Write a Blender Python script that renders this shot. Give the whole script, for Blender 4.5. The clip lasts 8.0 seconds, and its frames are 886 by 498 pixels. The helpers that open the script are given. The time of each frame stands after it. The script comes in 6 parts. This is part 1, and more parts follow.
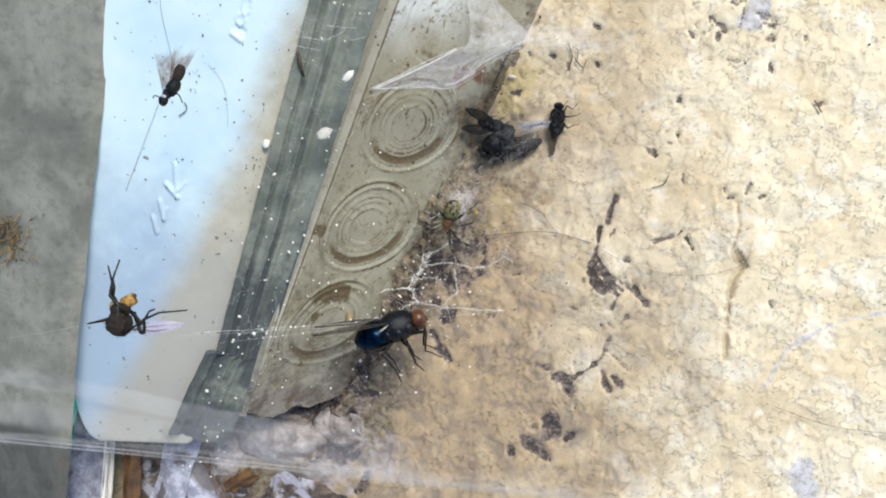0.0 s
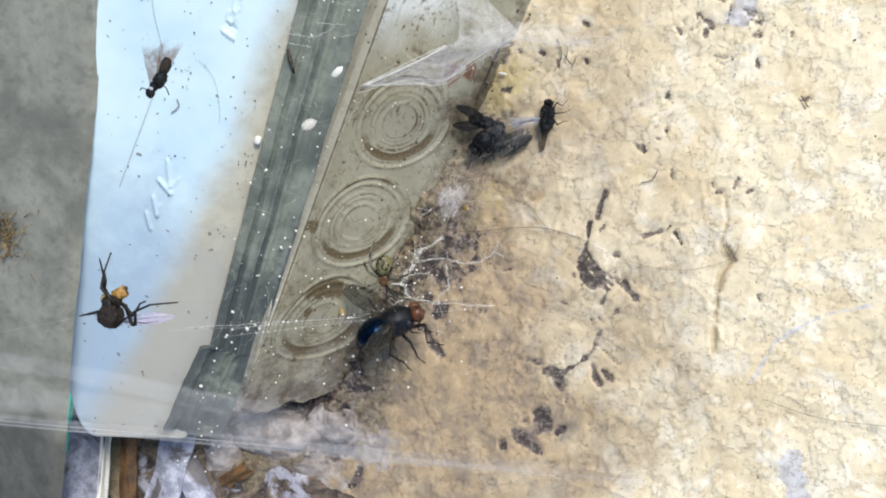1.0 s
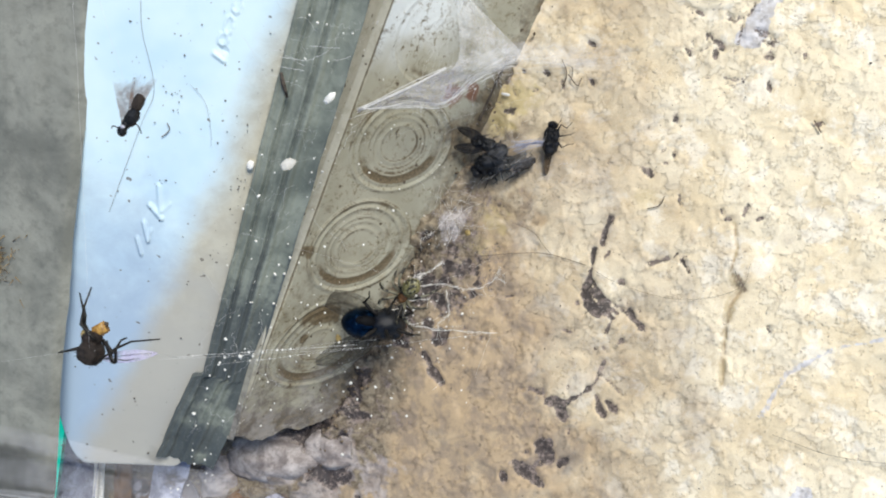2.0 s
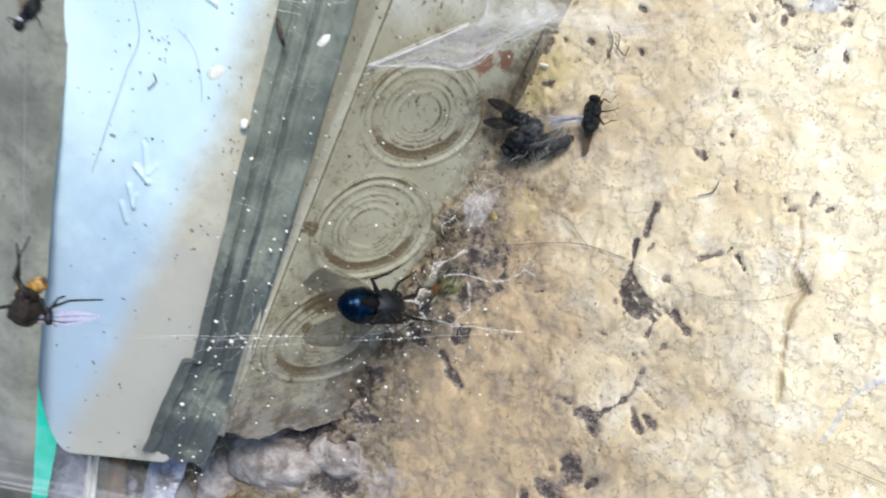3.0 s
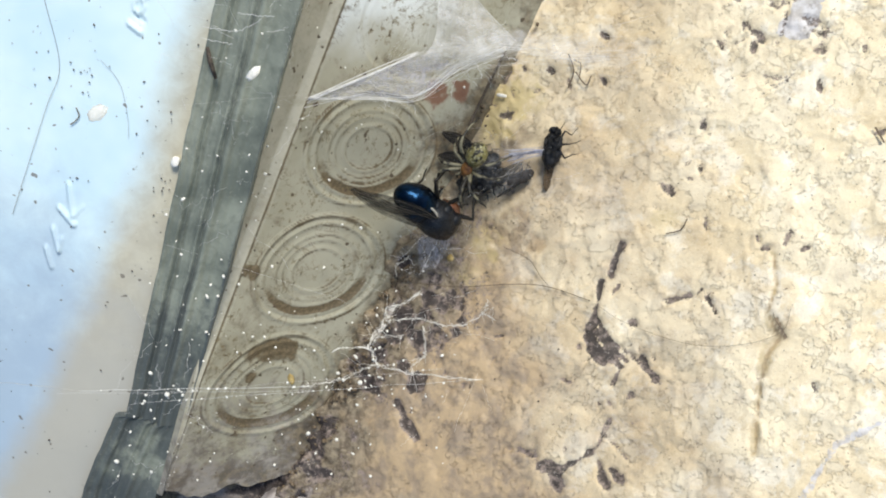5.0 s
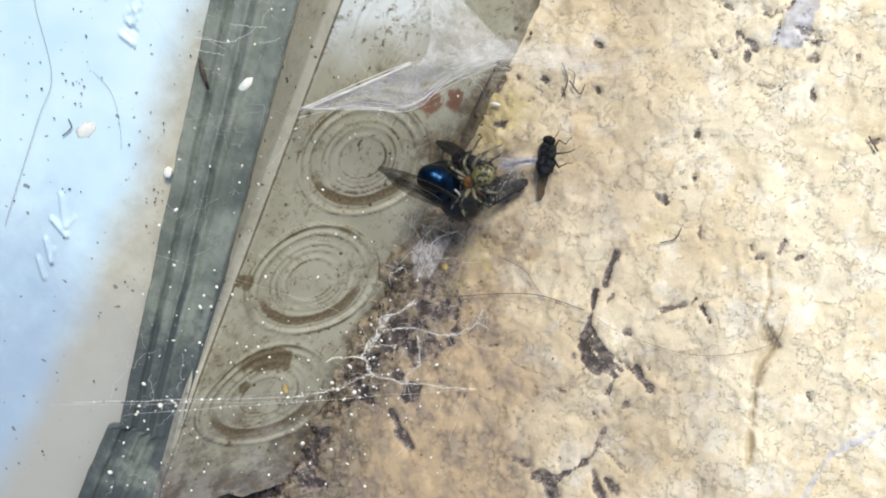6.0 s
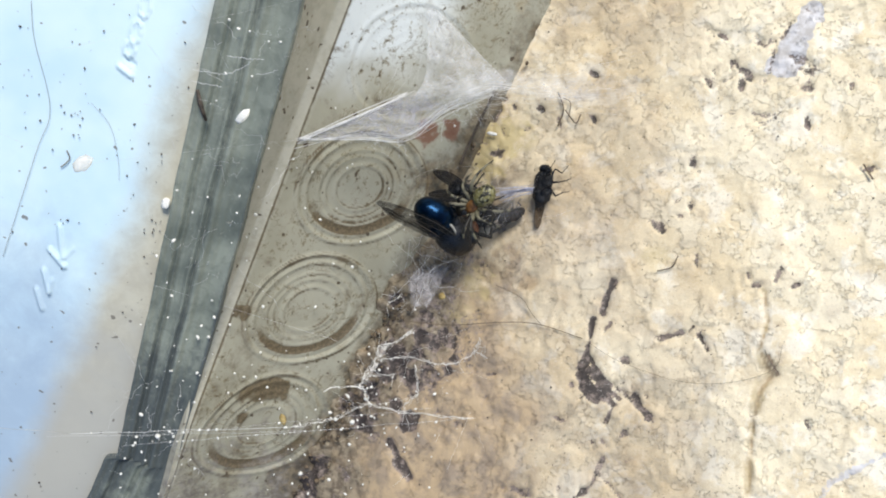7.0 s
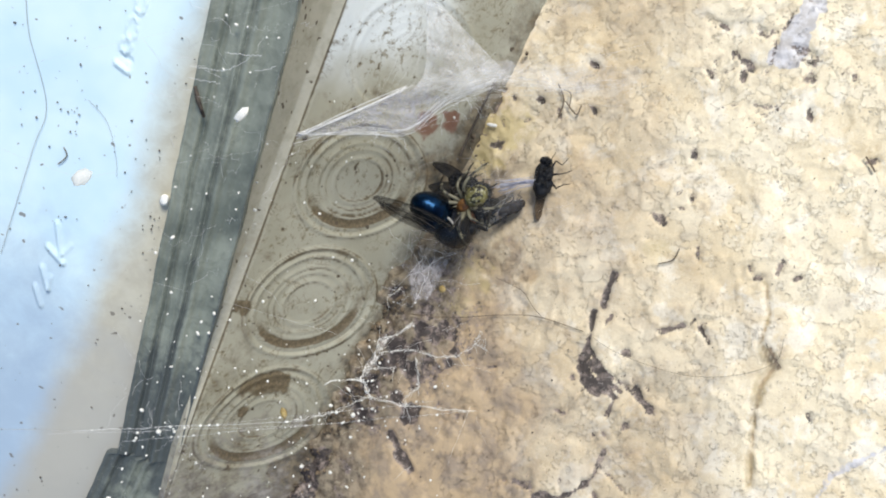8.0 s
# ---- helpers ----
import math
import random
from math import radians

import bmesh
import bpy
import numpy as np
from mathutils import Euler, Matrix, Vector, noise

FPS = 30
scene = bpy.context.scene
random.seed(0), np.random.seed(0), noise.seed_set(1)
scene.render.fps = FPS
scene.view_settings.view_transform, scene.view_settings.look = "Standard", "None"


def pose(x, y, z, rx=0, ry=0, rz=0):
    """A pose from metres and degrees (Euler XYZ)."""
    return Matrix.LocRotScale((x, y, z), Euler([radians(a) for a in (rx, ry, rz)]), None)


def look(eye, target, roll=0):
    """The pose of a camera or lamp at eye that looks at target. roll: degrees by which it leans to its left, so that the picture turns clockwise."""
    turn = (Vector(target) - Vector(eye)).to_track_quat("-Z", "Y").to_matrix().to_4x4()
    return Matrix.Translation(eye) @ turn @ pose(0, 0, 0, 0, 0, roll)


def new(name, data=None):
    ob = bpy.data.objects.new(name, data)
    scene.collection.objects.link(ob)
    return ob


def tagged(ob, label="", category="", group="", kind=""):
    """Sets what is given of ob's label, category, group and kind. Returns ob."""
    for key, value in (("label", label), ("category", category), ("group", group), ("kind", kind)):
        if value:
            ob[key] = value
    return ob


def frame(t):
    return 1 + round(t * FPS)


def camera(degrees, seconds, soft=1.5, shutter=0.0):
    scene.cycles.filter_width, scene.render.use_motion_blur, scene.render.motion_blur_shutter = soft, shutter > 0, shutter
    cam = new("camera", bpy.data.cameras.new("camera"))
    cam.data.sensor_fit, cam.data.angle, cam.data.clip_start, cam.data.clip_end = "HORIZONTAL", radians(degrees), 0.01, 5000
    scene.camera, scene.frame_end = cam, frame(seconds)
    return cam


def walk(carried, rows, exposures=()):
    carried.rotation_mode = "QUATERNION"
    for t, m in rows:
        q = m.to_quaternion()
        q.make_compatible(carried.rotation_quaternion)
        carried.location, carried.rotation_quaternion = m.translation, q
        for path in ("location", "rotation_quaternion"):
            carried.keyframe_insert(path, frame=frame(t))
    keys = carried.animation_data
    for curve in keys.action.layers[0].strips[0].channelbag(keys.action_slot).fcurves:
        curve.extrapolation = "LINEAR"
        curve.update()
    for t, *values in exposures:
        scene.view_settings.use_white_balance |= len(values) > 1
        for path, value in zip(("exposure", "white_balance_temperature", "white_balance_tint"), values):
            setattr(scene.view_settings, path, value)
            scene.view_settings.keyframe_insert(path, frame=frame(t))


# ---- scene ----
SHIFT = 0.001            # the plan below is drawn in millimetres

# ---------------------------------------------------------------- camera
cam = camera(46.6, 8.0, soft=1.9, shutter=0.5)
walk(cam, [
    (0.0, pose(0.04044, 0.01060, 0.14157, 0.65, 17.81, -1.22)),
    (0.5, pose(0.04103, 0.00968, 0.14252, 0.77, 17.77, -1.19)),
    (1.0, pose(0.04227, 0.00932, 0.14234, 0.83, 17.95, -1.44)),
    (1.5, pose(0.04265, 0.01155, 0.14200, 0.67, 18.09, -1.41)),
    (1.7, pose(0.04281, 0.01295, 0.14070, 0.59, 18.39, -1.40)),
    (2.8, pose(0.04574, 0.00964, 0.12503, 3.44, 22.57, 1.40)),
    (3.0, pose(0.04593, 0.00720, 0.12028, 3.93, 23.74, 1.82)),
    (3.5, pose(0.04625, 0.00609, 0.11336, 5.10, 23.69, 2.22)),
    (4.0, pose(0.04568, 0.00764, 0.11196, 4.45, 23.15, 1.80)),
    (4.5, pose(0.04609, 0.00912, 0.11190, 4.97, 23.08, 1.38)),
    (6.0, pose(0.04656, 0.01054, 0.11150, 5.16, 22.87, 1.06)),
    (6.5, pose(0.04701, 0.01106, 0.11182, 6.30, 22.92, 0.84)),
    (7.0, pose(0.04692, 0.01079, 0.11162, 6.54, 22.89, 0.79)),
    (7.5, pose(0.04588, 0.01249, 0.11096, 5.98, 22.41, 0.47)),
    (8.0, pose(0.04643, 0.01285, 0.11149, 5.03, 22.74, 0.48)),
], exposures=[(0.0, -0.07, 6640, 8.5), (1.7, -0.07, 6640, 8.5), (3.0, 0.07, 6540, 7.5), (3.5, 0.06, 6720, 7), (4.5, 0.02, 6820, 7),
               (6.0, -0.03, 6700, 8.5), (7.0, -0.03, 6580, 9), (8.0, -0.03, 6580, 9)])

# ---------------------------------------------------------------- light
SUN_AZ, SUN_EL = radians(40), radians(52)      # from the upper right, above the sill
world = bpy.data.worlds.new("sky")
scene.world = world
world.use_nodes = True
wn = world.node_tree.nodes
sky = wn.new("ShaderNodeTexSky")
sky.sky_type, sky.sun_disc = "NISHITA", False
sky.sun_elevation, sky.sun_rotation = SUN_EL, radians(90) - SUN_AZ
world.node_tree.links.new(sky.outputs[0], wn["Background"].inputs[0])
wn["Background"].inputs[1].default_value = 0.15
sun = new("sun", bpy.data.lights.new("sun", "SUN"))
sun.data.energy, sun.data.angle, sun.data.color = 3.65, radians(22), (1.0, 0.965, 0.88)
toward = Vector((math.cos(SUN_AZ) * math.cos(SUN_EL), math.sin(SUN_AZ) * math.cos(SUN_EL), math.sin(SUN_EL)))
sun.matrix_world = look(toward, (0, 0, 0))


# ---------------------------------------------------------------- noise
def lattice(x, y, seed):
    n = (x.astype(np.int64) * 374761393 + y.astype(np.int64) * 668265263 + seed * 1442695041) & 0x7FFFFFFF
    n = ((n ^ (n >> 13)) * 1274126177) & 0x7FFFFFFF
    n = ((n ^ (n >> 16)) * 69069 + 12345) & 0x7FFFFFFF
    return ((n ^ (n >> 15)) & 0xFFFF) / 65535.0


def value_noise(x, y, seed):
    x0, y0 = np.floor(x), np.floor(y)
    fx, fy = x - x0, y - y0
    fx, fy = fx * fx * (3 - 2 * fx), fy * fy * (3 - 2 * fy)
    a, b = lattice(x0, y0, seed), lattice(x0 + 1, y0, seed)
    c, d = lattice(x0, y0 + 1, seed), lattice(x0 + 1, y0 + 1, seed)
    return (a + (b - a) * fx) * (1 - fy) + (c + (d - c) * fx) * fy


def fbm(x, y, size, octaves=4, seed=1):
    """About -1 to 1, with its largest waves size millimetres long."""
    total, weight, norm = 0.0, 1.0, 0.0
    for k in range(octaves):
        total = total + weight * (value_noise(x / size, y / size, seed + 17 * k) * 2 - 1)
        norm, weight, size = norm + weight, weight * 0.5, size * 0.5
    return total / norm


def smooth(lo, hi, v):
    s = np.clip((v - lo) / (hi - lo), 0, 1)
    return s * s * (3 - 2 * s)


# ---------------------------------------------------------------- materials
class Nodes:
    def __init__(self, name):
        self.m = bpy.data.materials.new(name)
        self.m.use_nodes = True
        self.t = self.m.node_tree
        self.bsdf = self.t.nodes["Principled BSDF"]
        self.coord = self.t.nodes.new("ShaderNodeTexCoord").outputs["Object"]

    def put(self, value, socket):
        if isinstance(value, (int, float)):
            socket.default_value = value
        elif isinstance(value, tuple):
            socket.default_value = (*value, 1.0) if len(value) == 3 and len(socket.default_value) == 4 else value
        else:
            self.t.links.new(value, socket)

    def noise(self, size, detail=4.0, rough=0.6, distort=0.0, stretch=(1, 1, 1)):
        """Noise with waves of that size in millimetres."""
        mp = self.t.nodes.new("ShaderNodeMapping")
        self.put(self.coord, mp.inputs["Vector"])
        mp.inputs["Scale"].default_value = stretch
        n = self.t.nodes.new("ShaderNodeTexNoise")
        self.t.links.new(mp.outputs[0], n.inputs["Vector"])
        n.inputs["Scale"].default_value = 1000.0 / size
        n.inputs["Detail"].default_value, n.inputs["Roughness"].default_value = detail, rough
        n.inputs["Distortion"].default_value = distort
        return n.outputs["Fac"]

    def attr(self, name):
        n = self.t.nodes.new("ShaderNodeAttribute")
        n.attribute_name = name
        return n.outputs["Fac"]

    def span(self, value, lo, hi, out0=0.0, out1=1.0):
        n = self.t.nodes.new("ShaderNodeMapRange")
        n.interpolation_type = "SMOOTHSTEP"
        self.put(value, n.inputs[0])
        for k, v in enumerate((lo, hi, out0, out1)):
            n.inputs[k + 1].default_value = v
        return n.outputs[0]

    def math(self, op, a, b=0.0):
        n = self.t.nodes.new("ShaderNodeMath")
        n.operation = op
        self.put(a, n.inputs[0])
        self.put(b, n.inputs[1])
        return n.outputs[0]

    def mix(self, fac, a, b):
        n = self.t.nodes.new("ShaderNodeMix")
        n.data_type = "RGBA"
        self.put(fac, n.inputs["Factor"])
        self.put(a, n.inputs[6])
        self.put(b, n.inputs[7])
        return n.outputs[2]

    def bump(self, height, strength=0.5, depth=0.2, below=None):
        n = self.t.nodes.new("ShaderNodeBump")
        n.inputs["Strength"].default_value, n.inputs["Distance"].default_value = strength, depth * SHIFT
        self.put(height, n.inputs["Height"])
        if below is not None:
            self.put(below, n.inputs["Normal"])
        return n.outputs[0]

    def done(self, colour, rough=0.6, metal=0.0, normal=None, alpha=None, **more):
        self.put(colour, self.bsdf.inputs["Base Color"])
        self.put(rough, self.bsdf.inputs["Roughness"])
        self.put(metal, self.bsdf.inputs["Metallic"])
        if normal is not None:
            self.put(normal, self.bsdf.inputs["Normal"])
        if alpha is not None:
            self.put(alpha, self.bsdf.inputs["Alpha"])
        for key, value in more.items():
            self.put(value, self.bsdf.inputs[key.replace("_", " ")])
        return self.m


def mat_sill():
    n = Nodes("flaking_cream_paint")
    wide, mid, fine = n.noise(14, 5), n.noise(2.6, 6, 0.66, 0.25), n.noise(0.45, 4, 0.7)
    colour = n.mix(n.span(wide, 0.38, 0.64), (0.83, 0.735, 0.54), (0.77, 0.645, 0.43))
    colour = n.mix(n.span(n.noise(5.5, 6, 0.7, 0.3), 0.52, 0.60, 0, 0.6), colour, (0.92, 0.88, 0.77))
    colour = n.mix(n.span(n.noise(4.0, 6, 0.72, 0.4, (1, 1.3, 1)), 0.56, 0.66, 0, 0.42), colour, (0.60, 0.46, 0.26))
    colour = n.mix(n.span(mid, 0.56, 0.70, 0, 0.42), colour, (0.50, 0.41, 0.31))
    grain = n.noise(0.22, 3, 0.75)
    colour = n.mix(n.span(grain, 0.52, 0.72, 0, 0.36), colour, (0.50, 0.39, 0.25))
    colour = n.mix(n.span(grain, 0.46, 0.30, 0, 0.35), colour, (0.95, 0.90, 0.79))
    fleck = n.math("MULTIPLY", n.span(n.noise(0.6, 3, 0.6, 0.2), 0.655, 0.70), n.span(n.noise(8, 3), 0.42, 0.60))
    colour = n.mix(n.math("MULTIPLY", fleck, 0.8), colour, (0.20, 0.15, 0.12))
    # fine dark cracks where the coats have split
    ridge = n.math("ABSOLUTE", n.math("SUBTRACT", n.noise(3.4, 6, 0.68, 0.3), 0.5))
    crack = n.math("MULTIPLY", n.span(ridge, 0.0, 0.012, 1, 0), n.span(n.noise(4, 4, 0.6), 0.50, 0.62))
    colour = n.mix(n.math("MULTIPLY", crack, 0.38), colour, (0.34, 0.25, 0.16))
    # torn edges of the upper coats
    coat = n.noise(5.0, 7, 0.68, 0.15)
    coat2 = n.noise(1.7, 6, 0.7, 0.1, (1, 1.2, 1))
    step, step2 = n.span(coat, 0.535, 0.548), n.span(coat2, 0.60, 0.62)
    rim = n.math("ABSOLUTE", n.math("SUBTRACT", coat, 0.532))
    colour = n.mix(n.math("MULTIPLY", n.span(rim, 0.0, 0.006, 1, 0), n.span(n.noise(2.0, 4, 0.7), 0.48, 0.58, 0, 0.45)), colour, (0.34, 0.25, 0.16))
    rim2 = n.math("ABSOLUTE", n.math("SUBTRACT", coat2, 0.597))
    colour = n.mix(n.math("MULTIPLY", n.span(rim2, 0.0, 0.012, 1, 0), n.span(n.noise(5.0, 4, 0.7), 0.50, 0.60, 0, 0.4)), colour, (0.38, 0.29, 0.20))
    colour = n.mix(n.math("MULTIPLY", step, 0.22), colour, (0.93, 0.88, 0.74))
    dots = n.math("MULTIPLY", n.span(n.noise(0.42, 2, 0.5), 0.70, 0.735), n.span(n.noise(9, 3), 0.40, 0.62, 0.25, 1))
    colour = n.mix(n.math("MULTIPLY", dots, 0.85), colour, (0.16, 0.12, 0.10))
    edge = n.math("ADD", n.attr("pale"), n.math("MULTIPLY", n.math("SUBTRACT", n.noise(1.1, 5, 0.7, 0.2), 0.5), 0.9))
    colour = n.mix(n.span(edge, 0.42, 0.56, 0, 0.9), colour, n.mix(n.span(n.noise(1.6, 5, 0.7), 0.4, 0.65), (0.66, 0.66, 0.70), (0.46, 0.44, 0.44)))
    # brown stains, together with the shade painted along the frame
    brown = n.math("ADD", n.attr("stain_shade"), n.math("MULTIPLY", n.math("SUBTRACT", mid, 0.5), 0.5))
    colour = n.mix(n.span(brown, 0.0, 1.1, 0, 0.92), colour, n.mix(n.span(n.noise(3.5, 5, 0.7, 0.3), 0.4, 0.62), (0.42, 0.305, 0.185), (0.245, 0.185, 0.135)))
    soft = n.math("ADD", n.attr("foot_tone"), n.math("MULTIPLY", n.math("SUBTRACT", mid, 0.5), 0.9))
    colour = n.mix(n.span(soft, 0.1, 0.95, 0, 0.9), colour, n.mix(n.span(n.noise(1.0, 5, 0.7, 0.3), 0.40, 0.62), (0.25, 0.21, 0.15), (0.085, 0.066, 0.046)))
    chalk = n.math("ADD", n.attr("chalk"), n.math("MULTIPLY", n.math("SUBTRACT", n.noise(2.2, 5, 0.7, 0.3), 0.5), 1.6))
    colour = n.mix(n.span(chalk, 0.30, 0.80, 0, 0.7), colour, n.mix(n.span(mid, 0.4, 0.62), (0.42, 0.385, 0.385), (0.24, 0.21, 0.21)))
    colour = n.mix(n.span(n.math("ADD", n.attr("lichen"), n.math("MULTIPLY", n.math("SUBTRACT", mid, 0.5), 1.2)), 0.2, 1.1, 0, 0.6), colour, (0.50, 0.41, 0.18))
    ragged = n.math("ADD", n.attr("dirt"), n.math("MULTIPLY", n.math("SUBTRACT", n.noise(1.3, 6, 0.75, 0.25), 0.5), 2.2))
    ragged = n.math("ADD", ragged, n.math("MULTIPLY", n.math("SUBTRACT", n.noise(0.35, 4, 0.7), 0.5), 1.3))
    mask = n.math("MULTIPLY", n.span(ragged, 0.40, 0.78), n.span(n.attr("dirt"), 0.02, 0.25))
    inside = n.math("ADD", n.noise(0.9, 5, 0.7, 0.2), n.math("MULTIPLY", n.attr("dirt"), -0.17))
    colour = n.mix(n.math("MULTIPLY", mask, 0.94), colour, n.mix(n.span(inside, 0.26, 0.50), (0.032, 0.025, 0.027), (0.27, 0.215, 0.19)))
    chip = n.math("MULTIPLY", n.span(n.noise(0.55, 4, 0.7, 0.2), 0.60, 0.66), mask)
    colour = n.mix(n.math("MULTIPLY", chip, 0.7), colour, (0.36, 0.32, 0.29))
    b = n.bump(mid, 0.45, 0.4)
    b = n.bump(n.math("ADD", step, n.math("MULTIPLY", step2, -0.8)), 0.8, 0.14, b)
    b = n.bump(fine, 0.45, 0.14, b)
    return n.done(colour, n.span(wide, 0.3, 0.7, 0.55, 0.8), 0.0, b)


def mat_flange():
    n = Nodes("grimy_grey_cream_plastic")
    wide, mid, fine = n.noise(9, 4), n.noise(1.8, 5, 0.65), n.noise(0.35, 3, 0.7)
    colour = n.mix(n.span(wide, 0.35, 0.7), (0.37, 0.357, 0.285), (0.295, 0.282, 0.215))
    colour = n.mix(n.span(mid, 0.45, 0.75, 0, 0.5), colour, (0.35, 0.33, 0.26))
    # sheen of the sky on the upper flange, put into the colour
    colour = n.mix(n.math("MULTIPLY", n.attr("sky_sheen"), 0.85), colour, (0.72, 0.77, 0.80))
    ridge = n.math("ABSOLUTE", n.math("SUBTRACT", n.noise(3.0, 5, 0.65, 1.6), 0.5))
    crack = n.math("MULTIPLY", n.span(ridge, 0.0, 0.022, 1, 0), n.span(n.noise(5, 3, 0.6), 0.46, 0.60))
    colour = n.mix(n.math("MULTIPLY", crack, 0.8), colour, (0.14, 0.105, 0.055))
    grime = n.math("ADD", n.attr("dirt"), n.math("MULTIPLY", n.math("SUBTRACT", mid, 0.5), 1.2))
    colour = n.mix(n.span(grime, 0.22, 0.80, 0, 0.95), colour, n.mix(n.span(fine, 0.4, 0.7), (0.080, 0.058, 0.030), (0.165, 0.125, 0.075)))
    crust = n.math("MULTIPLY", n.span(n.noise(0.8, 5, 0.75, 0.2), 0.54, 0.61), n.span(n.noise(6, 4, 0.65), 0.44, 0.56))
    colour = n.mix(n.math("MULTIPLY", crust, 0.75), colour, (0.15, 0.118, 0.06))
    colour = n.mix(n.span(n.math("ADD", n.attr("ochre"), n.math("MULTIPLY", n.math("SUBTRACT", mid, 0.5), 0.7)), 0.15, 1.0, 0, 0.75), colour, n.mix(n.span(fine, 0.4, 0.7), (0.40, 0.34, 0.22), (0.27, 0.215, 0.12)))
    # dirt on the flange, and the shade painted near its foot
    soil_shade = n.math("ADD", n.attr("soil_shade"), n.math("MULTIPLY", n.math("SUBTRACT", n.noise(1.4, 5, 0.7, 0.3), 0.5), 1.4))
    colour = n.mix(n.span(soil_shade, 0.25, 0.95, 0, 0.85), colour, n.mix(n.span(n.noise(1.0, 5, 0.7), 0.40, 0.62), (0.055, 0.042, 0.03), (0.19, 0.145, 0.09)))
    colour = n.mix(n.math("MULTIPLY", n.attr("lip"), 0.8), colour, n.mix(n.span(mid, 0.4, 0.7), (0.49, 0.465, 0.385), (0.37, 0.345, 0.275)))
    # grey web haze over the lower end, put into the colour
    foot = n.math("ADD", n.attr("foot"), n.math("MULTIPLY", n.math("SUBTRACT", mid, 0.5), 1.5))
    colour = n.mix(n.span(foot, 0.3, 0.9, 0, 0.85), colour, n.mix(n.span(n.noise(2.6, 5, 0.7, 0.3), 0.42, 0.6), (0.31, 0.29, 0.27), (0.13, 0.115, 0.105)))
    colour = n.mix(n.span(n.math("ADD", n.attr("rust"), n.math("MULTIPLY", n.math("SUBTRACT", fine, 0.5), 0.8)), 0.15, 0.9, 0, 0.85), colour, (0.17, 0.062, 0.032))
    colour = n.mix(n.span(n.noise(0.8, 1, 0.3), 0.72, 0.76), colour, (0.08, 0.06, 0.04))
    gloss = n.math("SUBTRACT", n.span(mid, 0.3, 0.7, 0.40, 0.6), n.math("MULTIPLY", n.attr("sky_sheen"), 0.12))
    return n.done(colour, gloss, 0.0, n.bump(fine, 0.25, 0.08, n.bump(mid, 0.25, 0.2)))


def mat_panel():
    n = Nodes("white_plastic_sky_tinted")
    wide, mid, fine = n.noise(12, 3), n.noise(2.2, 5, 0.65, 0.4), n.noise(0.4, 3, 0.7)
    # blue of the reflected sky, put into the white plastic's colour
    colour = n.mix(n.span(wide, 0.35, 0.7), (0.73, 0.90, 0.97), (0.60, 0.80, 0.94))
    film = n.math("ADD", n.attr("dirt"), n.math("MULTIPLY", n.math("SUBTRACT", mid, 0.5), 0.16))
    colour = n.mix(n.span(film, 0.25, 0.75, 0, 1.0), colour, n.mix(n.span(mid, 0.35, 0.7), (0.60, 0.57, 0.46), (0.50, 0.465, 0.365)))
    # bluer and greyer towards the lower end
    low_tone = n.math("ADD", n.attr("low_tone"), n.math("MULTIPLY", n.math("SUBTRACT", n.noise(5, 5, 0.65, 0.3), 0.5), 0.9))
    colour = n.mix(n.span(low_tone, 0.1, 1.0, 0, 0.92), colour, n.mix(n.span(film, 0.25, 0.75), (0.37, 0.48, 0.62), (0.45, 0.44, 0.40)))
    colour = n.mix(n.span(n.math("ADD", n.attr("grime"), n.math("MULTIPLY", n.math("SUBTRACT", mid, 0.5), 0.8)), 0.3, 1.0, 0, 0.6), colour, (0.20, 0.19, 0.16))
    colour = n.mix(n.span(n.noise(0.9, 1, 0.3), 0.745, 0.78, 0, 0.8), colour, (0.16, 0.14, 0.12))
    return n.done(colour, n.span(film, 0.2, 0.8, 0.32, 0.6), 0.0, n.bump(mid, 0.12, 0.15, n.bump(fine, 0.12, 0.05)))


def mat_grain(name, dark, light, size=3.0, rough=0.7, bump=0.4, metal=0.0, stretch=(1, 1, 1), depth=0.2, **more):
    n = Nodes(name)
    a, b = n.noise(size, 5, 0.65, 0.3, stretch), n.noise(size * 0.16, 3, 0.7)
    colour = n.mix(n.span(a, 0.3, 0.7), dark, light)
    colour = n.mix(n.span(b, 0.45, 0.75, 0, 0.4), colour, tuple(c * 0.55 for c in dark))
    return n.done(colour, rough, metal, n.bump(b, bump, depth * 0.5, n.bump(a, bump, depth)), **more)


def mat_thin(name, colour, alpha, rough=0.4, size=1.2, lo=0.3, hi=0.7, torn=False, shine=0.2):
    """A thin, see-through skin: wings and web films, denser in places; torn: it thins out towards its rim."""
    n = Nodes(name)
    cover = n.span(n.noise(size, 4, 0.65, 0.4), lo, hi, alpha * 0.35, alpha)
    if torn:
        ragged = n.math("ADD", n.attr("body"), n.math("MULTIPLY", n.math("SUBTRACT", n.noise(size * 2.5, 5, 0.7, 1.0), 0.5), 1.3))
        cover = n.math("MULTIPLY", cover, n.span(ragged, 0.25, 0.8))
    return n.done(colour, rough, 0.0, None, cover, Specular_IOR_Level=shine)


SILL, FLANGE, PANEL = mat_sill(), mat_flange(), mat_panel()


